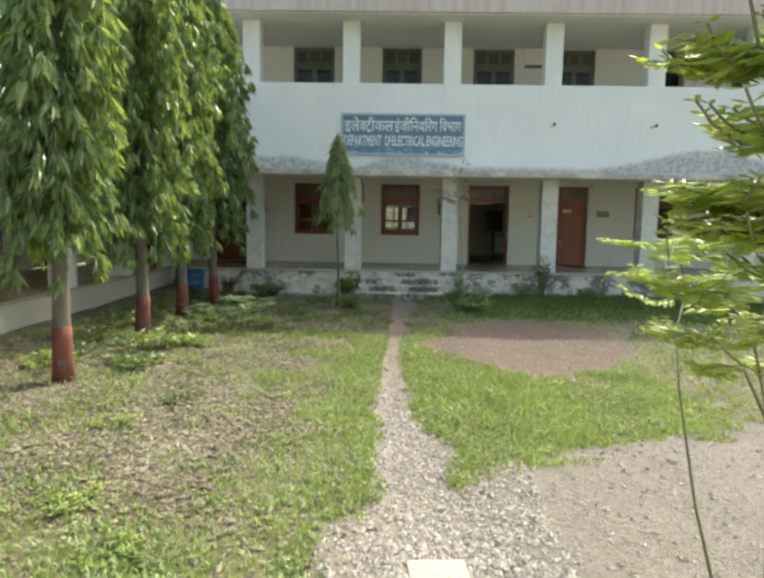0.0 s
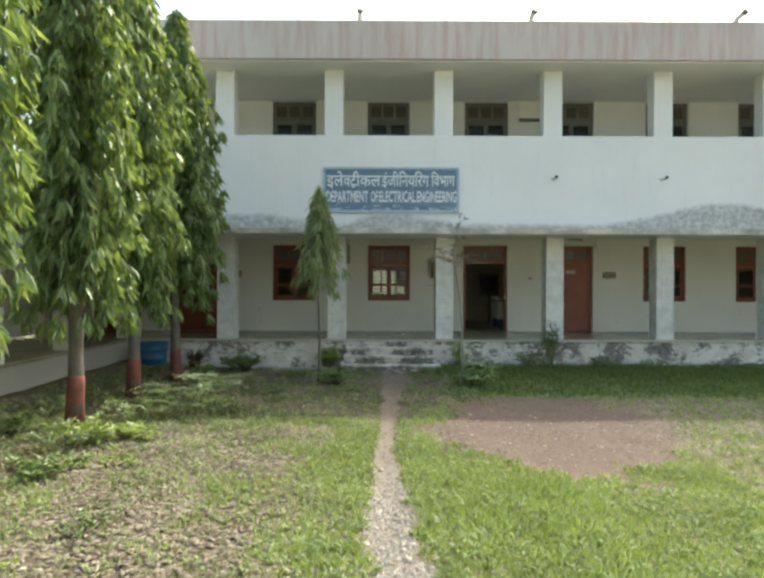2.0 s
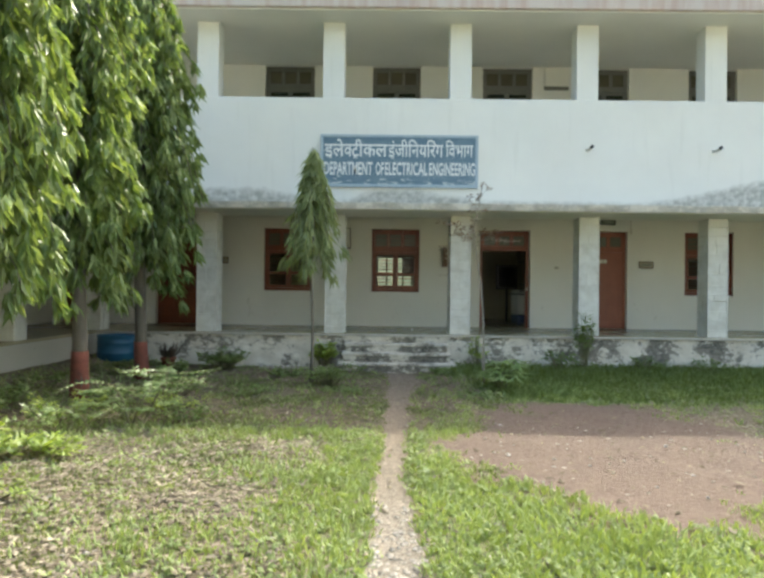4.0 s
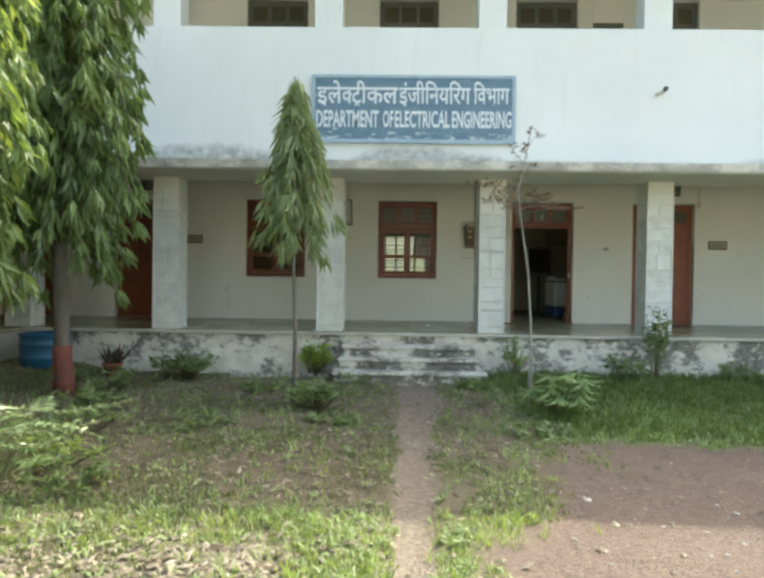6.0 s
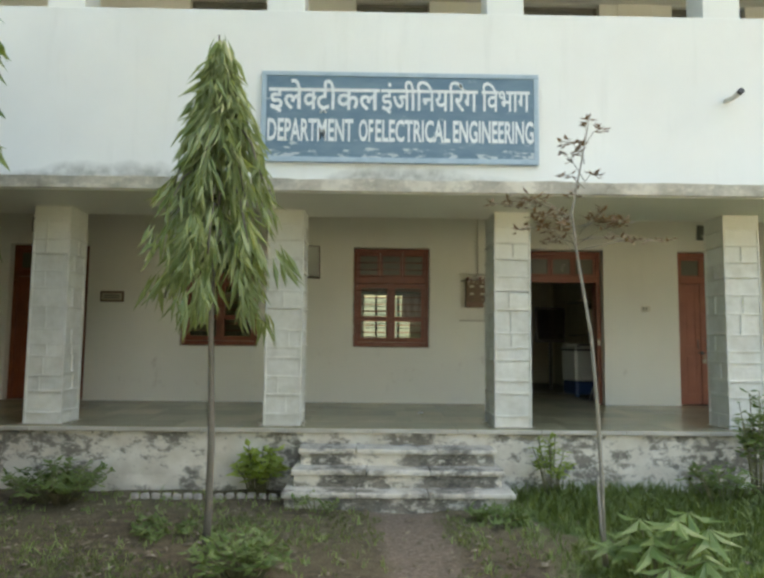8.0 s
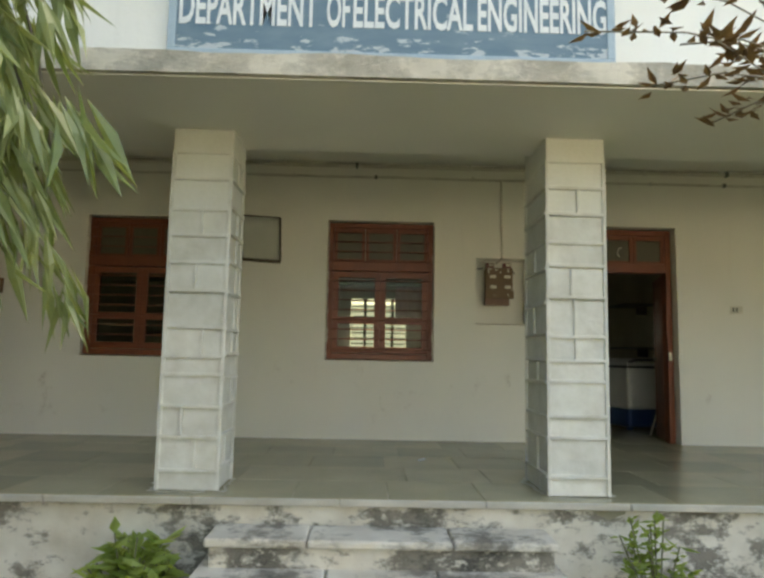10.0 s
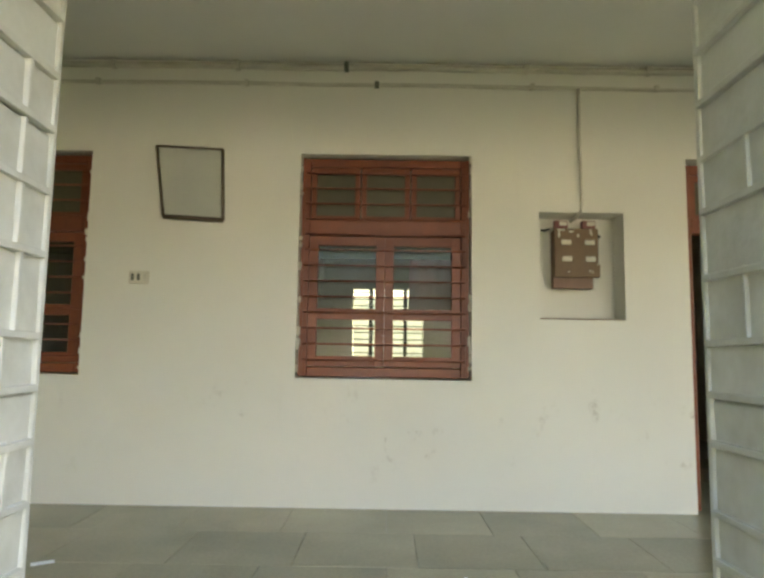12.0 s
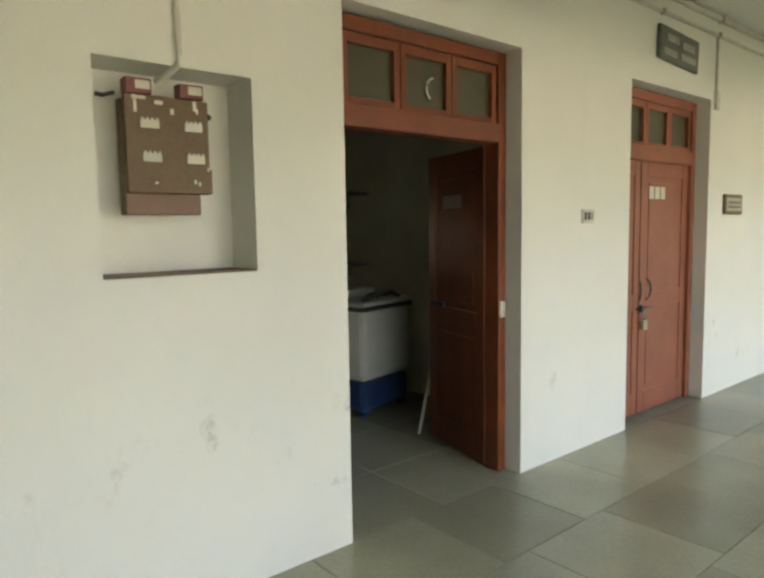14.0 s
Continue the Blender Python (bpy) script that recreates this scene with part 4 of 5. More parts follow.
# meter box in the niche
ob = thing("meter_board", "brown meter board with four pale labels in a wall niche", "fuse box", pose(1.722, WALL + 0.128, 1.47))
boxpart("back_board", (0.0, 0.275, -0.045, 0.0, 0.0, 0.40), M_PLYWOOD, ob, r=0.004)
for u in (0.06, 0.19):
    boxpart("batten", (u, u + 0.035, 0.0005, 0.0715, 0.03, 0.37), M_PLYWOOD, ob)
for u, v, w_, h_ in ((0.035, 0.352, 0.012, 0.06), (0.03, 0.398, 0.05, 0.012), (0.11, 0.385, 0.03, 0.014), (0.165, 0.355, 0.014, 0.02), (0.25, 0.375, 0.014, 0.035), (0.262, 0.365, 0.008, 0.02), (0.10, 0.108, 0.012, 0.008), (0.245, 0.112, 0.010, 0.016), (0.263, 0.106, 0.008, 0.014), (0.298, 0.16, 0.008, 0.014)):
    boxpart("paint_drip", (u, u + w_, -0.0775, -0.073, v, v + h_), M_CREAM, ob, "dried whitewash drip", r=0.002)
boxpart("cover", (0.005, 0.31, -0.075, -0.045, 0.075, 0.415), M_PLYWOOD, ob, r=0.006)
boxpart("lower_cover", (0.0, 0.275, -0.06, -0.045, 0.0, 0.075), varied("lower_board", (0.19, 0.10, 0.055), (0.15, 0.08, 0.045), 8, 0.5), ob, r=0.004)
for u, v in ((0.055, 0.30), (0.215, 0.30), (0.06, 0.185), (0.22, 0.185)):
    bm = bmesh.new()
    rbox(bm, u, u + 0.068, -0.082, -0.074, v, v + 0.03, 0.003)
    for k in range(4):
        box(bm, u + 0.006 + k * 0.017, u + 0.014 + k * 0.017, -0.080, -0.074, v + 0.03, v + 0.037)
    part("fuse_label", bm, M_CREAM, ob, "pale fuse label")
for u in (0.01, 0.20):
    fu = boxpart("fuse_holder", (u, u + 0.09, -0.085, -0.03, 0.415, 0.468), M_REDBROWN, ob, "red fuse holder")
    boxpart("fuse_cap", (u + 0.03, u + 0.082, -0.092, -0.084, 0.43, 0.46), M_CREAM, fu)
boxpart("side_box", (0.295, 0.325, -0.06, -0.0, 0.08, 0.17), M_PLYWOOD, ob)
bm = bmesh.new()
tube(bm, [(-0.01, -0.02, 0.42), (-0.05, -0.03, 0.405), (-0.075, -0.03, 0.408)], 0.008, 6)
part("loose_wire", bm, M_DARK, ob)
bm = bmesh.new()
tube(bm, [(0.29, -0.03, 0.40), (0.335, -0.04, 0.36)], 0.009, 6)
part("loose_wire", bm, M_DARK, ob)
ob = thing("drop_conduit", "pale plastic conduit dropping to the meter niche", "conduit")
bm = bmesh.new()
tube(bm, [(1.892, WALL - 0.014, 2.86), (1.895, WALL - 0.014, 2.4), (1.902, WALL - 0.014, 2.03), (1.895, WALL - 0.004, 1.985), (1.875, WALL + 0.04, 1.955), (1.845, WALL + 0.07, 1.935)], 0.0125, 8)
part("pipe", bm, M_CONDUIT, ob)
bm = bmesh.new()
rbox(bm, 6.26, 6.285, WALL - 0.02, WALL - 0.001, 2.44, 2.86, 0.004)
rbox(bm, 6.245, 6.30, WALL - 0.03, WALL - 0.001, 2.30, 2.44, 0.006)
ob = thing("cable_drop", "thin painted cable casing beside the door head", "conduit")
part("casing", bm, M_CONDUIT, ob)
# tilted board in the gallery
ob = thing("gallery_board", "greyish framed board leaning out from the gallery wall", "notice board", pose(4.14, WALL - 0.03, 5.83) @ pose(0, 0, 0, -4, 0, 0))
boxpart("panel", (0, 0.56, -0.03, 0.0, 0.0, 0.68), M_CEIL, ob)
boxpart("lower_rim", (-0.01, 0.57, -0.045, 0.0, -0.05, 0.03), M_GREYPL, ob)

# ---------------------------------------------------------------- department sign on the parapet
ob = thing("department_sign", "blue painted department sign with white Hindi and English lettering", "sign", pose(-1.02, 16.405, 2.96))
SW, SH = 3.20, 1.065
boxpart("panel", (0.0, SW, -0.035, 0.0, 0.0, SH), M_SIGN, ob, r=0.006)
bm = bmesh.new()
for q in ((0, SW, 0, 0.06), (0, SW, SH - 0.05, SH), (0, 0.055, 0.06, SH - 0.05), (SW - 0.055, SW, 0.06, SH - 0.05)):
    rbox(bm, q[0], q[1], -0.048, -0.030, q[2], q[3], 0.005)
part("border", bm, M_SIGNEDGE, ob, "pale blue painted border")
# vowel signs stand in the order in which they are seen
WORD = "इलेकटीकल"
for piece, width_, x, keep in (("इले", 0.40, 0.085, 1.0), ("क", 0.23, 0.475, 0.68), ("टी", 0.245, 0.625, 1.0), ("कल", 0.50, 0.86, 1.0)):
    letters("hindi_lettering", piece, width_, 0.40, x, -0.036, 0.575, M_LETTER, ob, 0.016, WORD, keep)
bm = bmesh.new()
for s in (-1, 1):
    tube(bm, [(0.712, -0.038, 0.625), (0.712 + s * 0.035, -0.038, 0.578)], 0.011, 6)
part("hindi_lettering", bm, M_LETTER, ob)
letters("hindi_lettering", "इंजीिनयिरंग", 1.12, 0.40, 1.375, -0.036, 0.575, M_LETTER, ob, 0.012)
letters("hindi_lettering", "िवभाग", 0.56, 0.345, 2.54, -0.036, 0.625, M_LETTER, ob, 0.012)
letters("english_lettering", "DEPARTMENT", 0.985, 0.265, 0.075, -0.036, 0.245, M_LETTER, ob, 0.022)
letters("english_lettering", "OF", 0.165, 0.265, 1.125, -0.036, 0.245, M_LETTER, ob, 0.022)
letters("english_lettering", "ELECTRICAL", 0.86, 0.265, 1.315, -0.036, 0.245, M_LETTER, ob, 0.022)
letters("english_lettering", "ENGINEERING", 0.93, 0.265, 2.21, -0.036, 0.245, M_LETTER, ob, 0.022)

# rain spouts through the parapet
for x in (4.40, 6.96, 9.52):
    ob = thing("rain_spout", "short dark iron rain spout sticking out of the parapet", "spout", pose(x, 16.42, 3.78), "rain spouts")
    bm = bmesh.new()
    tube(bm, [(0.0, 0.05, 0.0), (0.0, -0.16, -0.03), (0.01, -0.26, -0.01)], [0.03, 0.03, 0.034], 10)
    part("pipe", bm, M_CONDUIT, ob)
    bm = bmesh.new()
    tube(bm, [(0.01, -0.262, -0.01), (0.012, -0.30, 0.0)], [0.036, 0.036], 10)
    part("mouth", bm, M_DARK, ob, "black spout mouth")

# ---------------------------------------------------------------- inside the open room
ob = thing("washing_machine", "white twin-tub washing machine with blue base on the room floor", "washing machine", pose(3.86, 20.38, 0) @ pose(0, 0, 0, 0, 0, 12))
bm = bmesh.new()
rbox(bm, -0.02, 0.58, 0.0, 0.50, 0.27, 0.83, 0.045)
part("body", bm, M_WHITEPL, ob)
bm = bmesh.new()
rbox(bm, -0.01, 0.57, 0.01, 0.49, 0.03, 0.275, 0.05)
part("base", bm, M_BLUEPL, ob, "blue plastic base")
boxpart("lid_band", (-0.03, 0.59, -0.012, 0.51, 0.80, 0.835), M_DARK, ob, "black trim band", r=0.012)
boxpart("top_panel", (-0.03, 0.59, -0.012, 0.51, 0.835, 0.87), M_WHITEPL, ob, r=0.015)
bm = bmesh.new()
rbox(bm, 0.0, 0.56, 0.34, 0.50, 0.86, 0.93, 0.02)
part("control_panel", bm, M_WHITEPL, ob)
bm = bmesh.new()
tube(bm, [(0.05, 0.06, 0.875), (0.12, 0.05, 0.91), (0.4, 0.05, 0.915), (0.5, 0.06, 0.875)], 0.02, 8)
part("hose", bm, M_DARK, ob, "black hose on the lid")
for u in (0.04, 0.52):
    boxpart("foot", (u - 0.03, u + 0.03, 0.03, 0.09, 0.0, 0.035), M_BLUEPL, ob)
ob = thing("wall_mirror", "small framed mirror on the dim room wall", "mirror", pose(3.55, 22.0, 0))
boxpart("stand", (0.28, 0.34, 0.0, 0.04, 0.0, 1.0), M_DARK, ob)
boxpart("frame", (0.0, 0.6, -0.01, 0.03, 0.95, 1.65), M_DARK, ob)
boxpart("glass", (0.04, 0.56, -0.016, -0.009, 0.99, 1.61), varied("mirror_glass", (0.5, 0.5, 0.48), (0.45, 0.45, 0.43), 3, 0.08, metal=1.0), ob, r=0)
for z in (1.08, 1.72):
    ob = thing("wall_shelf", "thin dark shelf in the dim room", "shelf", pose(4.40, 21.6, z), "room shelves")
    boxpart("board", (-0.20, 0.255, -0.3, 0.3, 0.0, 0.025), M_GREYPL, ob)
    boxpart("bracket", (0.1, 0.255, -0.02, 0.02, -0.12, 0.0), M_DARK, ob)
ob = thing("broom_stick", "pale stick leaning behind the open door", "stick")
bm = bmesh.new()
tube(bm, [(3.90, 19.86, 0.0), (4.02, 19.88, 0.35), (4.16, 19.9, 0.8)], 0.011, 6)
part("stick", bm, M_CREAM, ob)


def hung_cloth(x, w, z0, material, label, seed):
    """A cloth folded over the room's cord, with soft pleats."""
    rr = random.Random(seed)
    ob = thing("hung_cloth", label, "cloth", pose(x, 19.42, 0), "cloths on the cord")
    bm, prev = bmesh.new(), None
    for i in range(17):
        u = i / 16
        col = [bm.verts.new((u * w + rr.uniform(-0.004, 0.004), 0.018 * math.sin(u * 19 + z * 3) * (2.13 - z) * 2, z)) for z in (z0 + 0.02 * math.sin(u * 5), (z0 + 2.12) / 2, 2.12)]
        if prev:
            for k in (0, 1):
                bm.faces.new((prev[k], col[k], col[k + 1], prev[k + 1])).smooth = True
        prev = col
    bmesh.ops.solidify(bm, geom=list(bm.faces), thickness=0.006)
    part("cloth", bm, material, ob)
    boxpart("hem", (0.0, w, -0.006, 0.012, 2.10, 2.128), material, ob, r=0.004)


ob = thing("cord", "thin dark cord stretched across the classroom", "cord")
bm = bmesh.new()
tube(bm, [(-3.25, 19.42, 2.118), (-0.5, 19.42, 2.112), (2.33, 19.42, 2.118)], 0.004, 6)
part("line", bm, M_DARK, ob)
hung_cloth(0.75, 0.38, 1.30, M_PINK, "pink cloth hanging on a cord in the classroom", 1)
hung_cloth(0.02, 0.10, 1.42, M_CREAM, "narrow cream cloth hanging on a cord in the classroom", 2)
bm = bmesh.new()
for k in range(10):
    z = 1.05 + k * 0.105
    tube(bm, [(0.08, 24.66, z), (1.18, 24.66, z)], 0.011, 6)
for x in (0.36, 0.63, 0.90):
    box(bm, x - 0.03, x + 0.03, 24.67, 24.72, 1.0, 2.05)
structure(part("window_31", bm, M_DARK), "barred rear window seen through the room", "window")
# school bench in the room, seen through the window
ob = thing("bench", "dark wooden bench standing in the classroom", "bench", pose(-0.4, 22.2, 0))
boxpart("seat", (0, 0.95, 0, 0.35, 0.70, 0.74), M_PLYWOOD, ob)
for u in (0.03, 0.87):
    boxpart("leg", (u, u + 0.05, 0.05, 0.30, 0.0, 0.70), M_PLYWOOD, ob)

# litter on the corridor floor
for x, y, a in ((0.93, 17.60, 60), (2.22, 17.52, -30), (-1.0, 17.76, 35)):
    ob = thing("chalk_stub", "white scrap lying on the corridor floor", "scrap", pose(x, y, 0.006, 0, 0, a), "floor scraps")
    boxpart("scrap", (-0.05, 0.05, -0.01, 0.01, -0.004, 0.008), M_LETTER, ob)

# ---------------------------------------------------------------- west wing
WX = -5.42
structure(holed_wall("wing_plinth", -6.0, 16.10, -0.9, -0.05, WX - 0.2, WX, [], M_WINGPL, "y"), "flaking white plinth of the side wing", "plinth")
structure(boxpart("wing_floor", (-8.2, WX + 0.03, -6.0, 16.05, -0.05, 0.0), M_FLOOR, r=0.008), "stone floor of the side wing corridor", "floor")
wh = [(12.3, 13.4, 0.0, 2.3), (14.6, 15.8, 0.0, 2.3), (9.2, 10.4, SILL, HEAD), (6.2, 7.4, 0.0, 2.3), (3.2, 4.4, SILL, HEAD)]
structure(holed_wall("wing_wall", -6.0, 18.9, 0.0, 2.95, -8.4, -8.2, wh, M_WALL, "y"), "plastered corridor wall of the side wing", "wall")
for k, (a, b, c, d) in enumerate(wh):
    o = structure(new("door_%d" % (k + 21)), "dark closed door or shutter of the side wing", "door")
    boxpart("shutter", (-8.36, -8.28, a + 0.01, b - 0.01, c + 0.01, d - 0.01), M_WOOD, o)
structure(boxpart("wing_roof", (-8.6, -4.82, -6.0, 15.58, 2.40, 2.56), M_EDGE, r=0.015), "weathered concrete roof edge of the side wing", "roof")
structure(boxpart("wing_parapet", (-5.62, -5.45, -6.0, 16.40, 2.565, 3.05), M_PARAPET, r=0.015), "low whitewashed roof parapet of the side wing", "wall")
structure(boxpart("wing_parapet_back", (-8.6, -8.42, -6.0, 16.40, 2.565, 3.05), M_PARAPET, r=0.015), "low whitewashed rear roof parapet", "wall")
for y in (13.5, 11.0, 8.5, 6.0, 3.5):
    ob = thing("column", "plain white-painted column of the side wing", "column", pose(WX - 0.19, y, 0), "wing columns")
    boxpart("shaft", (-0.18, 0.18, -0.18, 0.18, -0.01, 2.40), M_COLUMN, ob, r=0.01)
# added backdrop: its shaded grey face keeps the rear window view whitish
structure(boxpart("wall_back", (-10.0, 18.0, 29.0, 29.2, -0.7, 2.3), varied("backdrop_grey", (0.52, 0.54, 0.55), (0.40, 0.42, 0.42), 1.5, 0.9, 20, 0.2, 0.3), r=0), "added grey backdrop wall behind the rear window", "wall")
# unseen plain wall behind the start, added to close the yard and bounce light
structure(boxpart("wall_south", (-8.0, 16.0, -6.3, -6.1, -0.7, 3.2), M_WALL, r=0), "unseen plastered wall added to close the yard", "wall")


# ---------------------------------------------------------------- plants
def leaf_verts(base, along, side, length, width, curl=0.15):
    """A pointed leaf, four triangles: base, two shoulders, middle drop, tip."""
    base, along, side = np.array(base), np.array(along), np.array(side)
    nrm = np.cross(along, side)
    a = base + along * length * 0.45 + side * width * 0.5
    b = base + along * length * 0.45 - side * width * 0.5
    m = base + along * length * 0.5 - nrm * width * 0.28
    tip = base + along * length + nrm * length * curl
    return [base, a, m, b, tip]


LEAF_F = ((0, 2, 1), (0, 3, 2), (1, 2, 4), (2, 3, 4))


class Leaves:
    def __init__(self):
        self.v, self.f = [], []

    def add(self, base, along, side, length, width, curl=0.15):
        k = len(self.v)
        self.v.extend(leaf_verts(base, along, side, length, width, curl))
        self.f.extend(tuple(i + k for i in t) for t in LEAF_F)

    def make(self, name, material, parent=None):
        return raw(name, self.v, self.f, material, parent)


def unit(v):
    v = np.array(v, dtype=float)
    return v / (np.linalg.norm(v) + 1e-9)


def mast_tree(x, y, z0, crown_lo, crown_hi, top, radius, trunk_r, seed, label, n_branch, leafmat_, band=True, leaf_len=(0.18, 0.29), group="", slim=(0.22, 0.32), uneven=(0.65, 1.12)):
    """A weeping mast tree: straight trunk, drooping branches, hanging wavy leaves."""
    r = random.Random(seed)
    ob = thing("tree", label, "tree", pose(x, y, z0), group)
    bm = bmesh.new()
    pts = [(0.02 * math.sin(i * 1.3 + seed), 0.02 * math.cos(i * 1.7), -0.05 + i * (top + 0.05) / 9) for i in range(10)]
    tube(bm, pts, [trunk_r * (1.15 if i == 0 else 1 - 0.085 * i) for i in range(10)], 10)
    tr = part("trunk", bm, M_BARK, ob)
    if band:
        bm = bmesh.new()
        tube(bm, [(p[0] * 1.0 + 0.0, p[1], zz) for p, zz in ((pts[0], -0.03), (pts[0], 0.25), (pts[1], 0.5), (pts[1], 0.62 + 0.1 * r.random()))], [trunk_r * 1.28, trunk_r * 1.12, trunk_r * 1.06, trunk_r * 1.05], 12)
        part("painted_band", bm, M_REDTRUNK, tr, "red oxide painted trunk base")
    L = Leaves()
    tw = bmesh.new()
    for i in range(n_branch):
        h = crown_lo + 0.25 + (top - crown_lo - 0.25) * ((i + r.random()) / n_branch)
        k = (h - crown_lo) / (top - crown_lo)
        reach = radius * (0.62 + 0.38 * min(1, k / 0.3)) * (1 - max(0, k - crown_hi) / (1.02 - crown_hi)) * r.uniform(*uneven)
        az = i * 2.399 + r.uniform(-0.4, 0.4)
        d = np.array((math.cos(az), math.sin(az), 0.0))
        droop = reach * r.uniform(0.75, 1.35) + 0.12
        n = max(4, int(reach / 0.10) + 3)
        path = []
        for s in range(n + 1):
            u = s / n
            path.append(d * reach * (u ** 0.8) + np.array((0, 0, h + 0.10 * math.sin(u * 2.2) * reach - droop * u ** 2.2)))
        if i % 2 == 0:
            tube(tw, [tuple(p) for p in path[::2]], 0.007, 4)
        # tassels of hanging leaves at nodes along the outer branch
        for s in range(1, n + 1, 2 if n > 5 else 1):
            p = path[s]
            for q in range(9 if s < n - 1 else 12):
                a2 = r.uniform(0, 6.28)
                sp = r.uniform(0.1, 0.6)
                along = unit(np.array((math.cos(a2) * sp, math.sin(a2) * sp, -r.uniform(0.75, 1.2))) + d * r.uniform(0.1, 0.55))
                side = unit(np.cross(along, (r.uniform(-1, 1), r.uniform(-1, 1), r.uniform(-0.3, 0.3))))
                ln = r.uniform(*leaf_len)
                L.add(p + np.array((r.uniform(-1, 1), r.uniform(-1, 1), r.uniform(-1.6, 1.0))) * 0.045, along, side, ln, ln * r.uniform(*slim), r.uniform(-0.2, 0.3))
    part("branch", tw, M_BARK, ob)
    L.make("crown", leafmat_, ob)
    return ob


for k, (x, y, rad, lo) in enumerate(((-3.47, 6.9, 0.70, 1.62), (-3.66, 9.75, 0.80, 1.64), (-3.78, 12.0, 0.80, 1.70), (-3.72, 14.0, 0.92, 1.80))):
    mast_tree(x, y, height(x, y), lo, 0.72, 7.8 - 0.15 * k, rad, 0.105, 11 + k, "weeping mast tree with red-painted trunk base in the yard", 250, M_LEAF, group="mast trees")
mast_tree(-0.86, 13.85, height(-0.86, 13.85), 2.02, 0.50, 3.85, 0.47, 0.030, 37, "young slender mast tree before the steps", 60, M_LEAF2, band=False, leaf_len=(0.17, 0.30), slim=(0.11, 0.17), uneven=(0.5, 1.2))


def frond(L, bm, base, az, length, r, rise=0.5, pairs=11, leaflet=0.075):
    """A pinnate frond that arches outward, with paired leaflets."""
    d = np.array((math.cos(az), math.sin(az), 0.0))
    prev, pts = None, []
    for i in range(pairs + 1):
        u = i / pairs
        p = np.array(base) + d * length * u + np.array((0, 0, rise * length * (u - 1.15 * u * u)))
        pts.append(tuple(p))
        if prev is not None and i > 1:
            t = unit(p - prev)
            s = unit(np.cross(t, (0, 0, 1)))
            for k in (-1, 1):
                along = unit(s * k * 0.9 + t * 0.35 + np.array((0, 0, r.uniform(-0.3, 0.1))))
                ln = leaflet * (0.7 + 0.5 * math.sin(math.pi * min(1, u * 0.9 + 0.08))) * r.uniform(0.85, 1.1)
                L.add(p, along, unit(np.cross(along, (r.uniform(-0.7, 0.7), r.uniform(-1.1, 0.3), 1))), ln, ln * 0.38, -0.05)
        prev = p
    tube(bm, pts[::3] + [pts[-1]], 0.0035, 4)


def pinnate_shrub(x, y, label, stems, seed, z0=None, leaflet=0.075, thick=0.016, lush_=1.0, rise=(-0.35, 0.75), foliage=None):
    """stems: lists of points of each stem with the number of fronds at the point and their length."""
    r = random.Random(seed)
    ob = thing("shrub", label, "shrub", pose(x, y, height(x, y) if z0 is None else z0))
    bm, L = bmesh.new(), Leaves()
    for st in stems:
        pts = [Vector(p[:3]) for p in st]
        n = len(pts)
        tube(bm, pts, [thick * (1 - 0.68 * i / max(1, n - 1)) for i in range(n)], 6)
        for p in st:
            for k in range(int(p[3] * lush_ + 0.5)):
                frond(L, bm, p[:3], r.uniform(0, 6.28) if len(p) < 6 else p[5] + r.uniform(-0.9, 0.9), p[4] * r.uniform(0.75, 1.15), r, r.uniform(*rise), 11, leaflet)
    part("stem", bm, M_STEM, ob)
    L.make("foliage", foliage or M_FROND, ob)
    return ob


pinnate_shrub(2.15, 2.75, "tall feathery shrub with bright pinnate leaves beside the path", [
    [(0, 0, -0.05, 0, 0), (-0.10, 0.15, 0.50, 0, 0), (-0.16, 0.30, 1.10, 0, 0.25), (-0.13, 0.45, 1.40, 4, 0.28), (-0.02, 0.6, 1.58, 6, 0.34)],
    [(0.22, -0.01, -0.04, 0, 0.00), (0.19, 0.03, 0.97, 0, 0.00), (0.06, 0.05, 1.50, 5, 0.34), (-0.12, 0.05, 1.66, 8, 0.34), (-0.30, 0.02, 1.74, 8, 0.34), (-0.36, 0.02, 1.90, 5, 0.30)],
    [(0.19, 0.03, 0.97, 0, 0), (0.26, 0.08, 1.45, 4, 0.36), (0.14, 0.12, 1.80, 8, 0.36), (0.02, 0.12, 1.96, 7, 0.34)],
    [(0.19, 0.03, 0.97, 0, 0), (0.06, 0.10, 1.28, 4, 0.30), (-0.10, 0.15, 1.42, 6, 0.32)],
], 3, leaflet=0.10, thick=0.010, lush_=1.0, rise=(-1.2, 0.3))
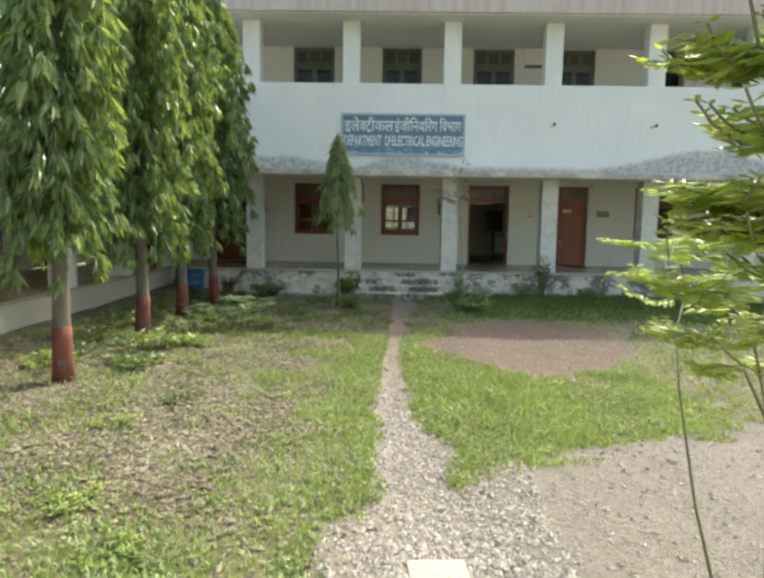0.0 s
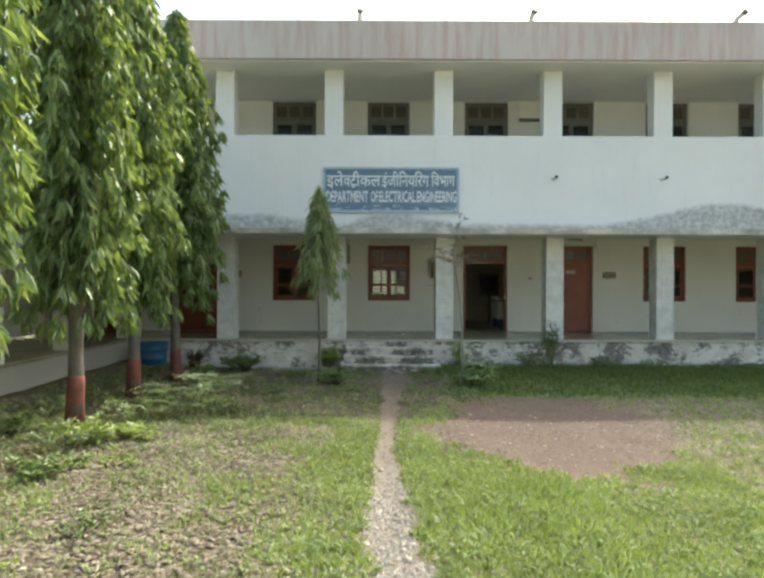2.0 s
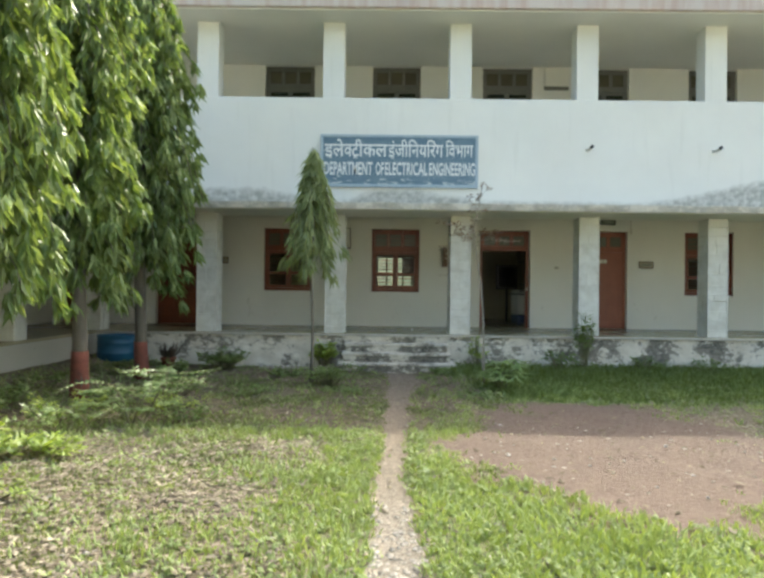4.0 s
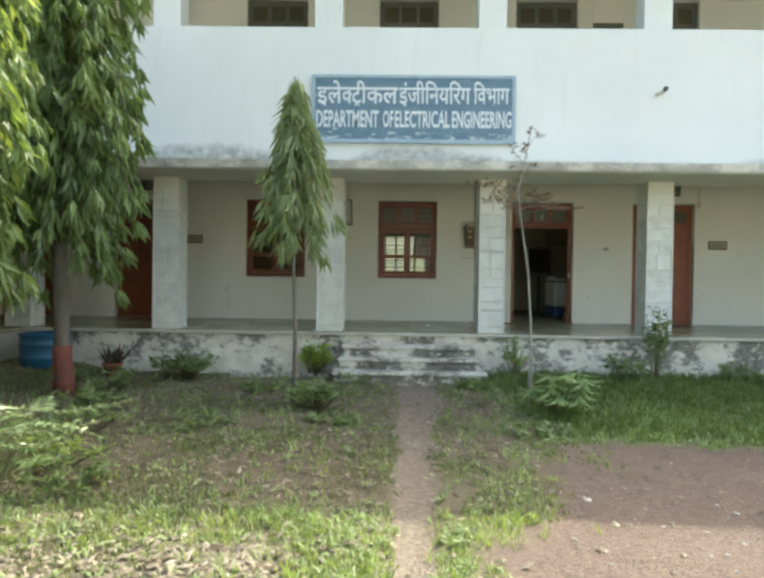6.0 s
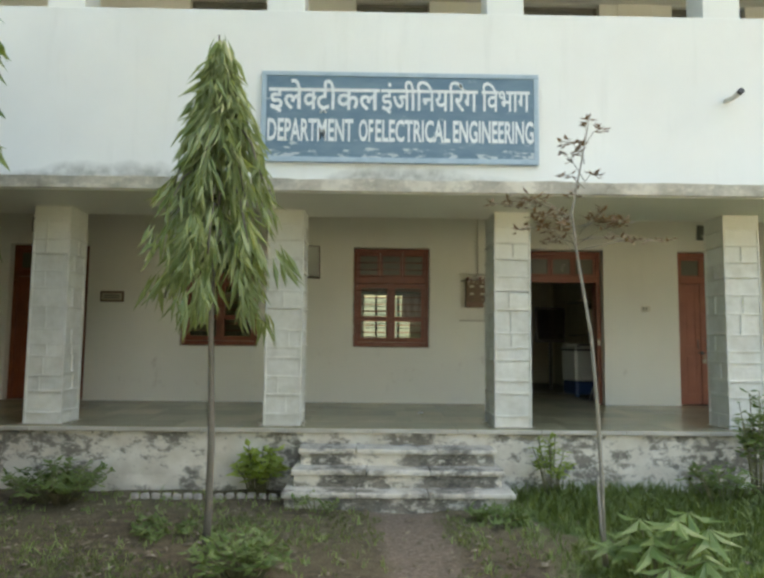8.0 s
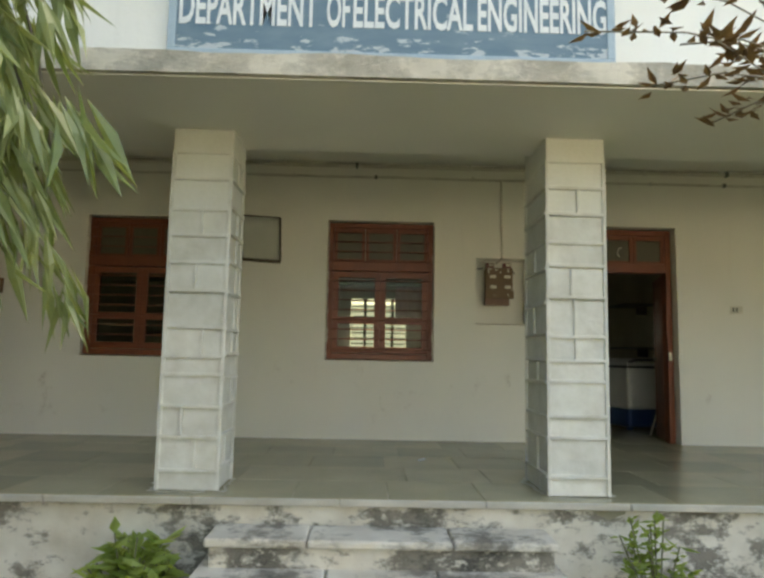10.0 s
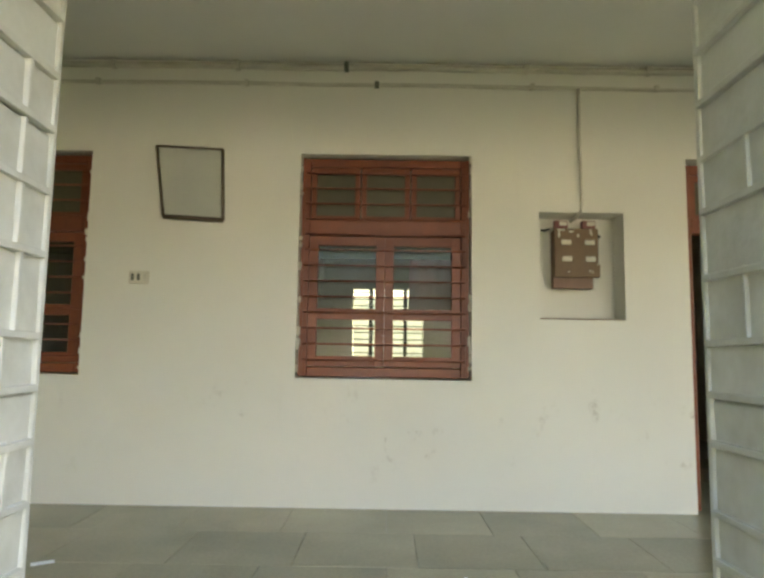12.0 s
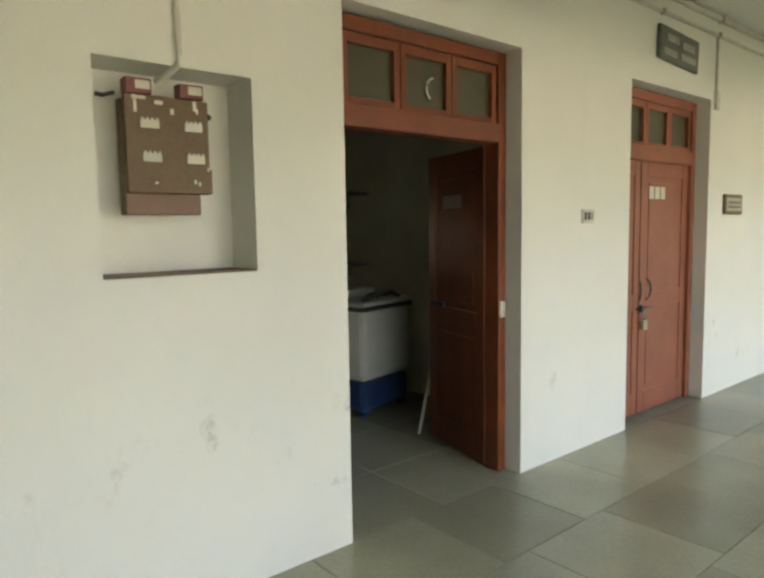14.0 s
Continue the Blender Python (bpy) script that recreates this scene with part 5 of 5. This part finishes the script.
pinnate_shrub(1.71, 1.02, "slender leafy shrub with drooping pale green fronds beside the path", [
    [(0, 0, -0.04, 0, 0), (-0.04, 0, 1.0, 0, 0), (-0.12, 0.02, 1.70, 6, 0.2), (-0.28, 0.0, 2.02, 12, 0.22), (-0.44, -0.04, 2.20, 16, 0.22), (-0.56, -0.06, 2.34, 14, 0.21), (-0.62, -0.08, 2.52, 10, 0.2)],
    [(-0.12, 0.02, 1.70, 0, 0), (-0.24, 0.10, 1.88, 10, 0.22), (-0.40, 0.12, 1.98, 14, 0.22), (-0.52, 0.10, 2.06, 12, 0.2)],
    [(-0.12, 0.02, 1.70, 0, 0), (-0.14, 0.06, 2.1, 10, 0.22), (-0.26, 0.04, 2.4, 14, 0.24), (-0.40, 0.02, 2.58, 14, 0.24), (-0.46, 0.02, 2.76, 10, 0.22)],
    [(-0.06, 0.0, 1.3, 0, 0), (-0.10, 0.12, 1.6, 8, 0.22), (-0.2, 0.2, 1.74, 10, 0.22)],
], 4, leaflet=0.052, thick=0.010, lush_=2.3, rise=(-1.1, 0.5))
pinnate_shrub(-2.4, 10.35, "low feathery shrub with arching pale fronds in the yard", [
    [(0, 0, -0.04, 0, 0), (0.12, -0.1, 0.25, 2, 0.32), (0.28, -0.15, 0.50, 5, 0.52)],
    [(0, 0, -0.04, 0, 0), (-0.15, 0.15, 0.25, 2, 0.32), (-0.28, 0.2, 0.42, 5, 0.50)],
    [(0.1, 0, -0.04, 0, 0), (0.2, 0.2, 0.3, 2, 0.34), (0.36, 0.12, 0.58, 5, 0.54)],
    [(-0.3, -0.25, -0.04, 0, 0), (-0.45, -0.3, 0.25, 4, 0.44)],
], 9, leaflet=0.085, rise=(-0.9, 0.55), foliage=leafmat("pale_pinnate_leaf", (0.17, 0.26, 0.10), (0.31, 0.40, 0.19), 0.25, 0.45))


def weed(x, y, h, spread, n, leaf, material, seed, label, palmate=False, lean=0.0, name="weed"):
    """A leafy weed: several stems with leaves, or palmate rosettes on stalks."""
    r = random.Random(seed)
    ob = thing(name, label, "plant", pose(x, y, height(x, y)))
    bm, L = bmesh.new(), Leaves()
    for i in range(n):
        az, k = r.uniform(0, 6.28), math.sqrt(r.random())
        tip = np.array((math.cos(az) * spread * k + lean, math.sin(az) * spread * k, h * r.uniform(0.5, 1.0) * (1.1 - 0.35 * k)))
        b0 = np.array((tip[0] * 0.25, tip[1] * 0.25, -0.03))
        mid = (b0 + tip) / 2 + np.array((0, 0, 0.12 * h))
        tube(bm, [tuple(b0), tuple(mid), tuple(tip)], 0.005, 4)
        if name == "tall_weed":
            part("stem", bm, M_STEM, ob)
            bm = bmesh.new()
        if palmate:
            for q in range(7):
                a = q * 0.9 + r.random() * 0.3
                along = unit((math.cos(a), math.sin(a), r.uniform(-1.4, -0.25)))
                L.add(tip, along, unit(np.cross(along, (0, 0, 1))), leaf * r.uniform(0.75, 1.1), leaf * 0.29, -0.3)
        else:
            for q in range(9):
                p = mid + (tip - mid) * r.random() if q else tip
                a = r.uniform(0, 6.28)
                along = unit((math.cos(a), math.sin(a), r.uniform(-0.4, 0.6)))
                L.add(p, along, unit(np.cross(along, (r.uniform(-0.3, 0.3), r.uniform(-0.3, 0.3), 1))), leaf * r.uniform(0.6, 1.2), leaf * 0.42, -0.1)
    if name != "tall_weed":
        part("stem", bm, M_STEM, ob)
    L.make("foliage", material, ob)
    return ob


weed(2.14, 13.45, 0.60, 0.33, 15, 0.25, leafmat("palmate_leaf", (0.17, 0.27, 0.09), (0.28, 0.38, 0.15), 0.2, 0.4), 41, "low plant with long-fingered green leaves in the grass", True)
weed(-0.55, 13.55, 0.34, 0.36, 50, 0.09, M_WEED, 42, "low dark green weed beside the young tree")
weed(-0.85, 15.78, 0.56, 0.26, 36, 0.15, M_FROND, 43, "yellow-green fern tuft against the plinth")
weed(4.15, 15.65, 1.28, 0.20, 24, 0.13, M_WEED, 44, "tall leafy weed growing before a column", name="tall_weed")
weed(3.7, 15.5, 0.55, 0.35, 18, 0.11, M_WEED, 45, "dark leafy weed at the foot of the plinth")
weed(2.13, 15.80, 0.72, 0.20, 18, 0.10, M_FROND, 46, "small yellow-green weed at the plinth")
weed(-2.75, 15.6, 0.40, 0.50, 70, 0.10, M_WEED, 47, "low green bush against the plinth")
weed(-3.3, 14.6, 0.30, 0.5, 26, 0.10, M_WEED, 48, "spreading low weeds in the shade")
weed(-3.0, 13.3, 0.26, 0.5, 26, 0.10, M_WEED, 49, "spreading low weeds in the shade")
weed(-3.1, 11.6, 0.30, 0.6, 30, 0.09, M_WEED, 50, "spreading low weeds under the trees")
weed(-2.3, 11.2, 0.24, 0.5, 22, 0.09, M_FROND, 51, "bright low weeds under the trees")
weed(-3.2, 8.6, 0.28, 0.55, 26, 0.09, M_WEED, 52, "spreading low weeds between the trees")
weed(-2.5, 8.0, 0.16, 0.4, 16, 0.07, M_FROND, 53, "low sunlit weeds in the grass")
weed(-1.9, 6.2, 0.14, 0.3, 14, 0.06, M_WEED, 54, "small weed clump in the leaf litter")
weed(-4.0, 8.1, 0.25, 0.5, 22, 0.09, M_WEED, 55, "low weeds by the tree roots")
for i, (x, y, h, sp, mt) in enumerate(((-2.9, 9.9, 0.34, 0.5, M_WEED), (-3.3, 10.6, 0.36, 0.5, M_FROND), (-1.9, 10.7, 0.22, 0.4, M_WEED), (-2.6, 12.3, 0.25, 0.5, M_WEED), (-1.6, 12.6, 0.12, 0.4, M_WEED), (-4.3, 10.2, 0.3, 0.5, M_WEED), (-4.4, 12.4, 0.25, 0.5, M_WEED), (-4.1, 14.9, 0.25, 0.4, M_WEED), (-1.4, 14.6, 0.10, 0.35, M_WEED), (-0.3, 12.9, 0.09, 0.3, M_WEED), (1.4, 14.9, 0.14, 0.3, M_WEED), (1.7, 12.6, 0.10, 0.35, M_WEED), (5.3, 15.5, 0.4, 0.35, M_WEED), (6.4, 15.4, 0.35, 0.4, M_WEED))):
    weed(x, y, h, sp, 22, 0.085, mt, 80 + i, "low spreading weeds in the bare yard earth")
weed(-0.2, 15.2, 0.18, 0.25, 10, 0.07, M_WEED, 56, "small weeds beside the steps")

for i, (x, y, h, sp) in enumerate(((-3.9, 7.5, 0.22, 0.45), (-3.0, 7.7, 0.18, 0.4), (-3.3, 9.1, 0.26, 0.5), (-4.2, 9.0, 0.28, 0.5), (-2.7, 9.0, 0.2, 0.4), (-4.1, 11.1, 0.3, 0.5), (-1.75, 3.75, 0.10, 0.28), (-2.5, 3.6, 0.10, 0.25), (-1.2, 3.1, 0.09, 0.25), (-2.2, 5.4, 0.10, 0.25))):
    weed(x, y, h, sp, 20, 0.13 if y > 6 else 0.06, M_FROND if y < 6 or i % 2 == 0 else M_WEED, 120 + i, "bright broad-leaved weeds under the trees" if y > 6 else "low yellow-green weed patch in the grass")

# potted plant by the plinth
ob = thing("potted_plant", "dark-leaved plant in a terracotta pot by the plinth", "potted plant", pose(-3.78, 15.55, height(-3.78, 15.55)))
bm = bmesh.new()
lathe(bm, [(0.09, -0.01), (0.13, 0.17), (0.15, 0.18), (0.15, 0.21), (0.125, 0.21), (0.12, 0.17)])
part("pot", bm, M_TERRA, ob)
L, bm = Leaves(), bmesh.new()
r = random.Random(8)
for i in range(46):
    a, e = r.uniform(0, 6.28), r.uniform(0.3, 1.3)
    along = np.array((math.cos(a) * math.cos(e), math.sin(a) * math.cos(e), math.sin(e)))
    L.add((0.03 * math.cos(a), 0.03 * math.sin(a), 0.2), along, unit(np.cross(along, (0.1, 0.2, 1))), r.uniform(0.22, 0.4), 0.045, -0.2)
tube(bm, [(0, 0, 0.15), (0, 0, 0.3)], 0.02, 6)
part("stem", bm, M_STEM, ob)
L.make("foliage", leafmat("croton_leaf", (0.06, 0.05, 0.045), (0.16, 0.12, 0.10)), ob)

# blue drum at the corner
ob = thing("plastic_drum", "cut-down blue plastic drum standing in the corner", "drum", pose(-4.74, 15.5, height(-4.74, 15.5) - 0.01) @ Matrix.Diagonal((0.92, 0.92, 0.95, 1)))
bm = bmesh.new()
lathe(bm, [(0.34, 0.0), (0.37, 0.03), (0.375, 0.14), (0.388, 0.16), (0.375, 0.18), (0.38, 0.34), (0.393, 0.36), (0.38, 0.38), (0.375, 0.47), (0.393, 0.49), (0.393, 0.51), (0.365, 0.51), (0.36, 0.10)], seg=28)
part("shell", bm, M_DRUM, ob)

# bare sapling before the open door
ob = thing("sapling", "thin leaning sapling with rusty withered leaves before the open door", "tree", pose(1.97, 13.9, height(1.97, 13.9)))
bm = bmesh.new()
tube(bm, [(0, 0, -0.04), (-0.01, 0, 0.55), (-0.03, 0, 1.05), (-0.07, 0, 1.62), (-0.16, 0.0, 2.2), (-0.20, 0, 2.55), (-0.12, 0, 2.95), (-0.05, 0, 3.32)], [0.017, 0.015, 0.014, 0.013, 0.010, 0.008, 0.006, 0.003], 7)
tube(bm, [(0.02, -0.03, -0.04), (-0.03, -0.02, 0.25), (-0.05, -0.02, 0.62)], [0.012, 0.011, 0.008], 6)
part("stem", bm, M_TWIG, ob)
L, r = Leaves(), random.Random(21)
for i in range(26):
    up_ = i >= 17
    h = r.uniform(2.35, 2.62) if not up_ else r.uniform(2.75, 3.3)
    az = r.uniform(0, 6.28)
    ln = (r.uniform(0.35, 0.75) if not up_ else r.uniform(0.12, 0.28))
    base = np.array((-0.18 if not up_ else -0.1, 0.0, h - 0.1))
    end = base + np.array((math.cos(az) * ln, math.sin(az) * ln * 0.6, r.uniform(0.02, 0.22)))
    mid = (base + end) / 2 + np.array((0, 0, 0.04))
    bm = bmesh.new()
    tube(bm, [tuple(base), tuple(mid), tuple(end)], 0.0035, 4)
    part("twig", bm, M_TWIG, ob)
    for q in range(20 if not up_ else 10):
        p = mid + (end - mid) * r.random() + np.array((0, 0, r.uniform(-0.02, 0.03)))
        a = r.uniform(0, 6.28)
        along = unit((math.cos(a), math.sin(a), r.uniform(-0.6, 0.5)))
        L.add(p, along, unit(np.cross(along, (0.2, 0.1, 1))), r.uniform(0.05, 0.085), 0.026, -0.2)
L.make("foliage", M_DRYLEAF, ob)

# ---------------------------------------------------------------- ground cover
def scatter_grass(name, label, n, rngseed, box_, dens, hgt, material):
    r = np.random.RandomState(rngseed)
    V, F = [], []
    x0, x1, y0, y1 = box_
    while n > 0:
        x, y = r.uniform(x0, x1), r.uniform(y0, y1)
        n -= 1
        k = dens(x, y)
        if r.rand() > k:
            continue
        z = height(x, y) - 0.005
        for q in range(4):
            bx, by = x + r.normal(0, 0.02), y + r.normal(0, 0.02)
            a = r.uniform(0, 6.283)
            h = hgt(x, y) * r.uniform(0.5, 1.25)
            w = 0.0045 + 0.05 * h * 0.35
            lx, ly = r.normal(0, 0.45) * h, r.normal(0, 0.45) * h
            c, s = math.cos(a) * w, math.sin(a) * w
            b = len(V)
            V += [(bx - c, by - s, z), (bx + c, by + s, z), (bx + lx * 0.4 + c * 0.8, by + ly * 0.4 + s * 0.8, z + h * 0.6), (bx + lx * 0.4 - c * 0.8, by + ly * 0.4 - s * 0.8, z + h * 0.6), (bx + lx, by + ly, z + h * 0.9)]
            F += [(b, b + 1, b + 2, b + 3), (b + 3, b + 2, b + 4)]
    ob = raw(name, V, F, material)
    tagged(ob, label, "grass", "", "stuff")


def lawn(x, y):
    c = cover(x, y)
    return smooth(0.05, 0.35, c[4]) * max(0.0, min(1.0, c[4] * 1.15 - 0.02 - 0.5 * c[3] + 0.45 * nz(x, y, 1.7, 9)) * (1 - 0.6 * c[6])) * (0.5 if y > 10.4 else 1.0) + 0.008 * (1 - c[1]) * (1 - c[0]) * (1 - c[2])


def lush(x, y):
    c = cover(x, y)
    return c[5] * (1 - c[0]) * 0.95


scatter_grass("yard_grass", "short sunlit yard grass in uneven patches", 46000, 1, (-5.2, 9.0, 2.4, 16.0), lawn, lambda x, y: 0.07 + 0.035 * nz(x, y, 0.9, 4), M_GRASS)
scatter_grass("near_grass", "short sunlit grass beside the path", 16000, 5, (-1.5, 3.8, 2.6, 10.3), lawn, lambda x, y: 0.065 + 0.03 * nz(x, y, 0.9, 4), M_GRASS)
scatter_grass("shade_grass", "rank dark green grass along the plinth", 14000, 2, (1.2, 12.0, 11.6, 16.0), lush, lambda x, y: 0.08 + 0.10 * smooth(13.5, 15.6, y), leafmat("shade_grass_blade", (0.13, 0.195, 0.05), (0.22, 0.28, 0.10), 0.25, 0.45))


def thin_turf(x, y):
    c = cover(x, y)
    bare = (1 - c[0]) * (1 - c[1]) * (1 - c[2])
    return bare * max(0.0, min(1.0, 0.38 + 1.3 * nz(x, y, 1.2, 14) + 0.5 * nz(x, y, 3.7, 2)))


scatter_grass("thin_grass", "fine low grass creeping over the bare yard earth", 46000, 6, (-4.8, 2.6, 2.5, 15.4), thin_turf, lambda x, y: 0.036 + 0.02 * nz(x, y, 2.0, 8), leafmat("thin_grass_blade", (0.15, 0.19, 0.075), (0.27, 0.31, 0.14), 0.2, 0.4, 0.6))


def scatter_creepers():
    """Small broad-leaved creepers in rosettes among the grass."""
    r = np.random.RandomState(9)
    L = Leaves()
    for i in range(26000):
        x, y = r.uniform(-5.0, 7.0), r.uniform(2.4, 12.5)
        c = cover(x, y)
        k = lawn(x, y) * 0.75 + 0.40 * c[3] * max(0.0, 0.4 + nz(x, y, 1.9, 21))
        if r.rand() > k * (0.35 + 0.9 * max(0.0, 0.5 + nz(x, y, 2.4, 17))):
            continue
        z = height(x, y)
        for q in range(r.randint(4, 8)):
            a, e = r.uniform(0, 6.28), r.uniform(0.05, 0.75)
            along = np.array((math.cos(a) * math.cos(e), math.sin(a) * math.cos(e), math.sin(e)))
            side = unit(np.cross(along, (r.uniform(-0.4, 0.4), r.uniform(-0.4, 0.4), 1)))
            ln = r.uniform(0.025, 0.065)
            L.add((x + r.normal(0, 0.03), y + r.normal(0, 0.03), z + r.uniform(0.0, 0.03)), along, side, ln, ln * r.uniform(0.4, 0.62), r.uniform(-0.25, 0.1))
    tagged(L.make("creeping_weeds", leafmat("creeper_leaf", (0.21, 0.285, 0.105), (0.40, 0.475, 0.235), 0.2, 0.4, 0.58)), "low broad-leaved creepers spread among the grass", "weeds", "", "stuff")


def scatter_litter():
    r = np.random.RandomState(3)
    L = Leaves()
    for i in range(54000):
        x, y = (r.uniform(-5.2, 6.0), r.uniform(2.4, 15.8)) if i % 5 > 1 else (r.uniform(-4.6, 0.3), r.uniform(2.4, 10.2))
        c = cover(x, y)
        k = 0.85 * c[3] + 0.40 * c[6] + 0.07 + 0.10 * c[4] + 0.02 * c[2]
        if r.rand() > k * (0.8 if y > 5.6 else 0.62):
            continue
        a, e = r.uniform(0, 6.28), r.uniform(-0.15, 0.2)
        along = np.array((math.cos(a) * math.cos(e), math.sin(a) * math.cos(e), math.sin(e)))
        side = unit(np.cross(along, (r.uniform(-0.25, 0.25), r.uniform(-0.25, 0.25), 1)))
        ln = r.uniform(0.03, 0.10)
        L.add((x, y, height(x, y) + r.uniform(0.003, 0.02)), along, side, ln, ln * r.uniform(0.28, 0.55), r.uniform(-0.2, 0.3))
    tagged(L.make("leaf_litter", M_LITTER), "dry fallen leaves scattered over the yard", "leaves", "", "stuff")


def scatter_pebbles():
    r = np.random.RandomState(4)
    V, F = [], []
    octa = np.array([(1, 0, 0), (0, 1, 0), (-1, 0, 0), (0, -1, 0), (0.1, 0.1, 0.8), (0, 0, -0.6)])
    tri = [(0, 1, 4), (1, 2, 4), (2, 3, 4), (3, 0, 4), (1, 0, 5), (2, 1, 5), (3, 2, 5), (0, 3, 5)]
    for i in range(30000):
        x, y = (r.uniform(-4.5, 5.0), r.uniform(2.4, 11.0)) if i % 2 else (r.uniform(-0.2, 1.5), r.uniform(2.4, 8.0))
        c = cover(x, y)
        k = 0.55 * c[0] * smooth(8.5, 5.5, y) + 0.5 * c[1] + 0.10 * c[3] + 0.05 * c[2] + 0.02
        if r.rand() > k:
            continue
        s = r.uniform(0.007, 0.026) * (1.5 if r.rand() < 0.06 else 1)
        q = octa * np.array((s * r.uniform(0.7, 1.4), s, s * r.uniform(0.5, 0.9))) * r.uniform(0.75, 1.25, (6, 1))
        a = r.uniform(0, 6.28)
        q = np.stack((q[:, 0] * math.cos(a) - q[:, 1] * math.sin(a), q[:, 0] * math.sin(a) + q[:, 1] * math.cos(a), q[:, 2]), 1)
        b = len(V)
        V.extend(tuple(p) for p in q + np.array((x, y, height(x, y) + s * 0.2)))
        F.extend(tuple(i_ + b for i_ in t) for t in tri)
    tagged(raw("pebbles", V, F, M_PEBBLE), "small grey and tan pebbles on the path", "gravel", "", "stuff")


scatter_creepers()
scatter_litter()
scatter_pebbles()

# row of half-buried edging stones left of the steps
r = random.Random(77)
for i in range(14):
    x = -2.05 + i * 0.105
    ob = thing("edging_stone", "small pale half-buried edging stone by the plinth", "stone", pose(x, 15.72 + r.uniform(-0.01, 0.01), height(x, 15.72), 0, r.uniform(-12, 12), r.uniform(-20, 20)), "edging stones")
    bm = bmesh.new()
    rbox(bm, -0.045, 0.045, -0.025, 0.025, -0.05, 0.055, 0.022)
    part("stone", bm, M_PEBBLE, ob)

# flat stone at the start of the path
ob = thing("flat_stone", "flat pale stone slab set in the path", "stone", pose(0.69, 3.02, height(0.69, 3.02), 0, 0, 4))
bm = bmesh.new()
rbox(bm, -0.17, 0.17, -0.16, 0.10, -0.04, 0.022, 0.012)
part("slab", bm, varied("pale_stone", (0.46, 0.39, 0.32), (0.38, 0.32, 0.26), 6, 0.9, 50, 0.2, 0.3), ob)

# ---------------------------------------------------------------- floor slabs, one by one
def slab_mesh(w, d):
    bm = bmesh.new()
    rbox(bm, -w / 2, w / 2, -d / 2, d / 2, -0.012, 0.0, 0.002)
    me = bpy.data.meshes.new("slab")
    bm.to_mesh(me)
    bm.free()
    me.materials.append(M_FLOOR)
    return me


floor = bpy.data.objects["floor"]
SLAB = slab_mesh(0.597, 0.575)
r = random.Random(12)
for j in range(5):
    for i in range(40):
        x, y = X0 + 0.30 + i * 0.6 + (0.15 if j % 2 else 0.0), 16.36 + j * 0.578
        if x > X1 - 0.4:
            continue
        o = new("slab", SLAB)
        o.parent = floor
        o.matrix_basis = pose(x, y, r.uniform(-0.0015, 0.0005))
SLAB2 = slab_mesh(0.596, 0.596)
for j in range(4):
    for i in range(4):
        o = new("slab", SLAB2)
        o.parent = floor
        o.matrix_basis = pose(2.62 + 0.3 + i * 0.6, 18.95 + 0.30 + j * 0.6, r.uniform(-0.0015, 0.0005))
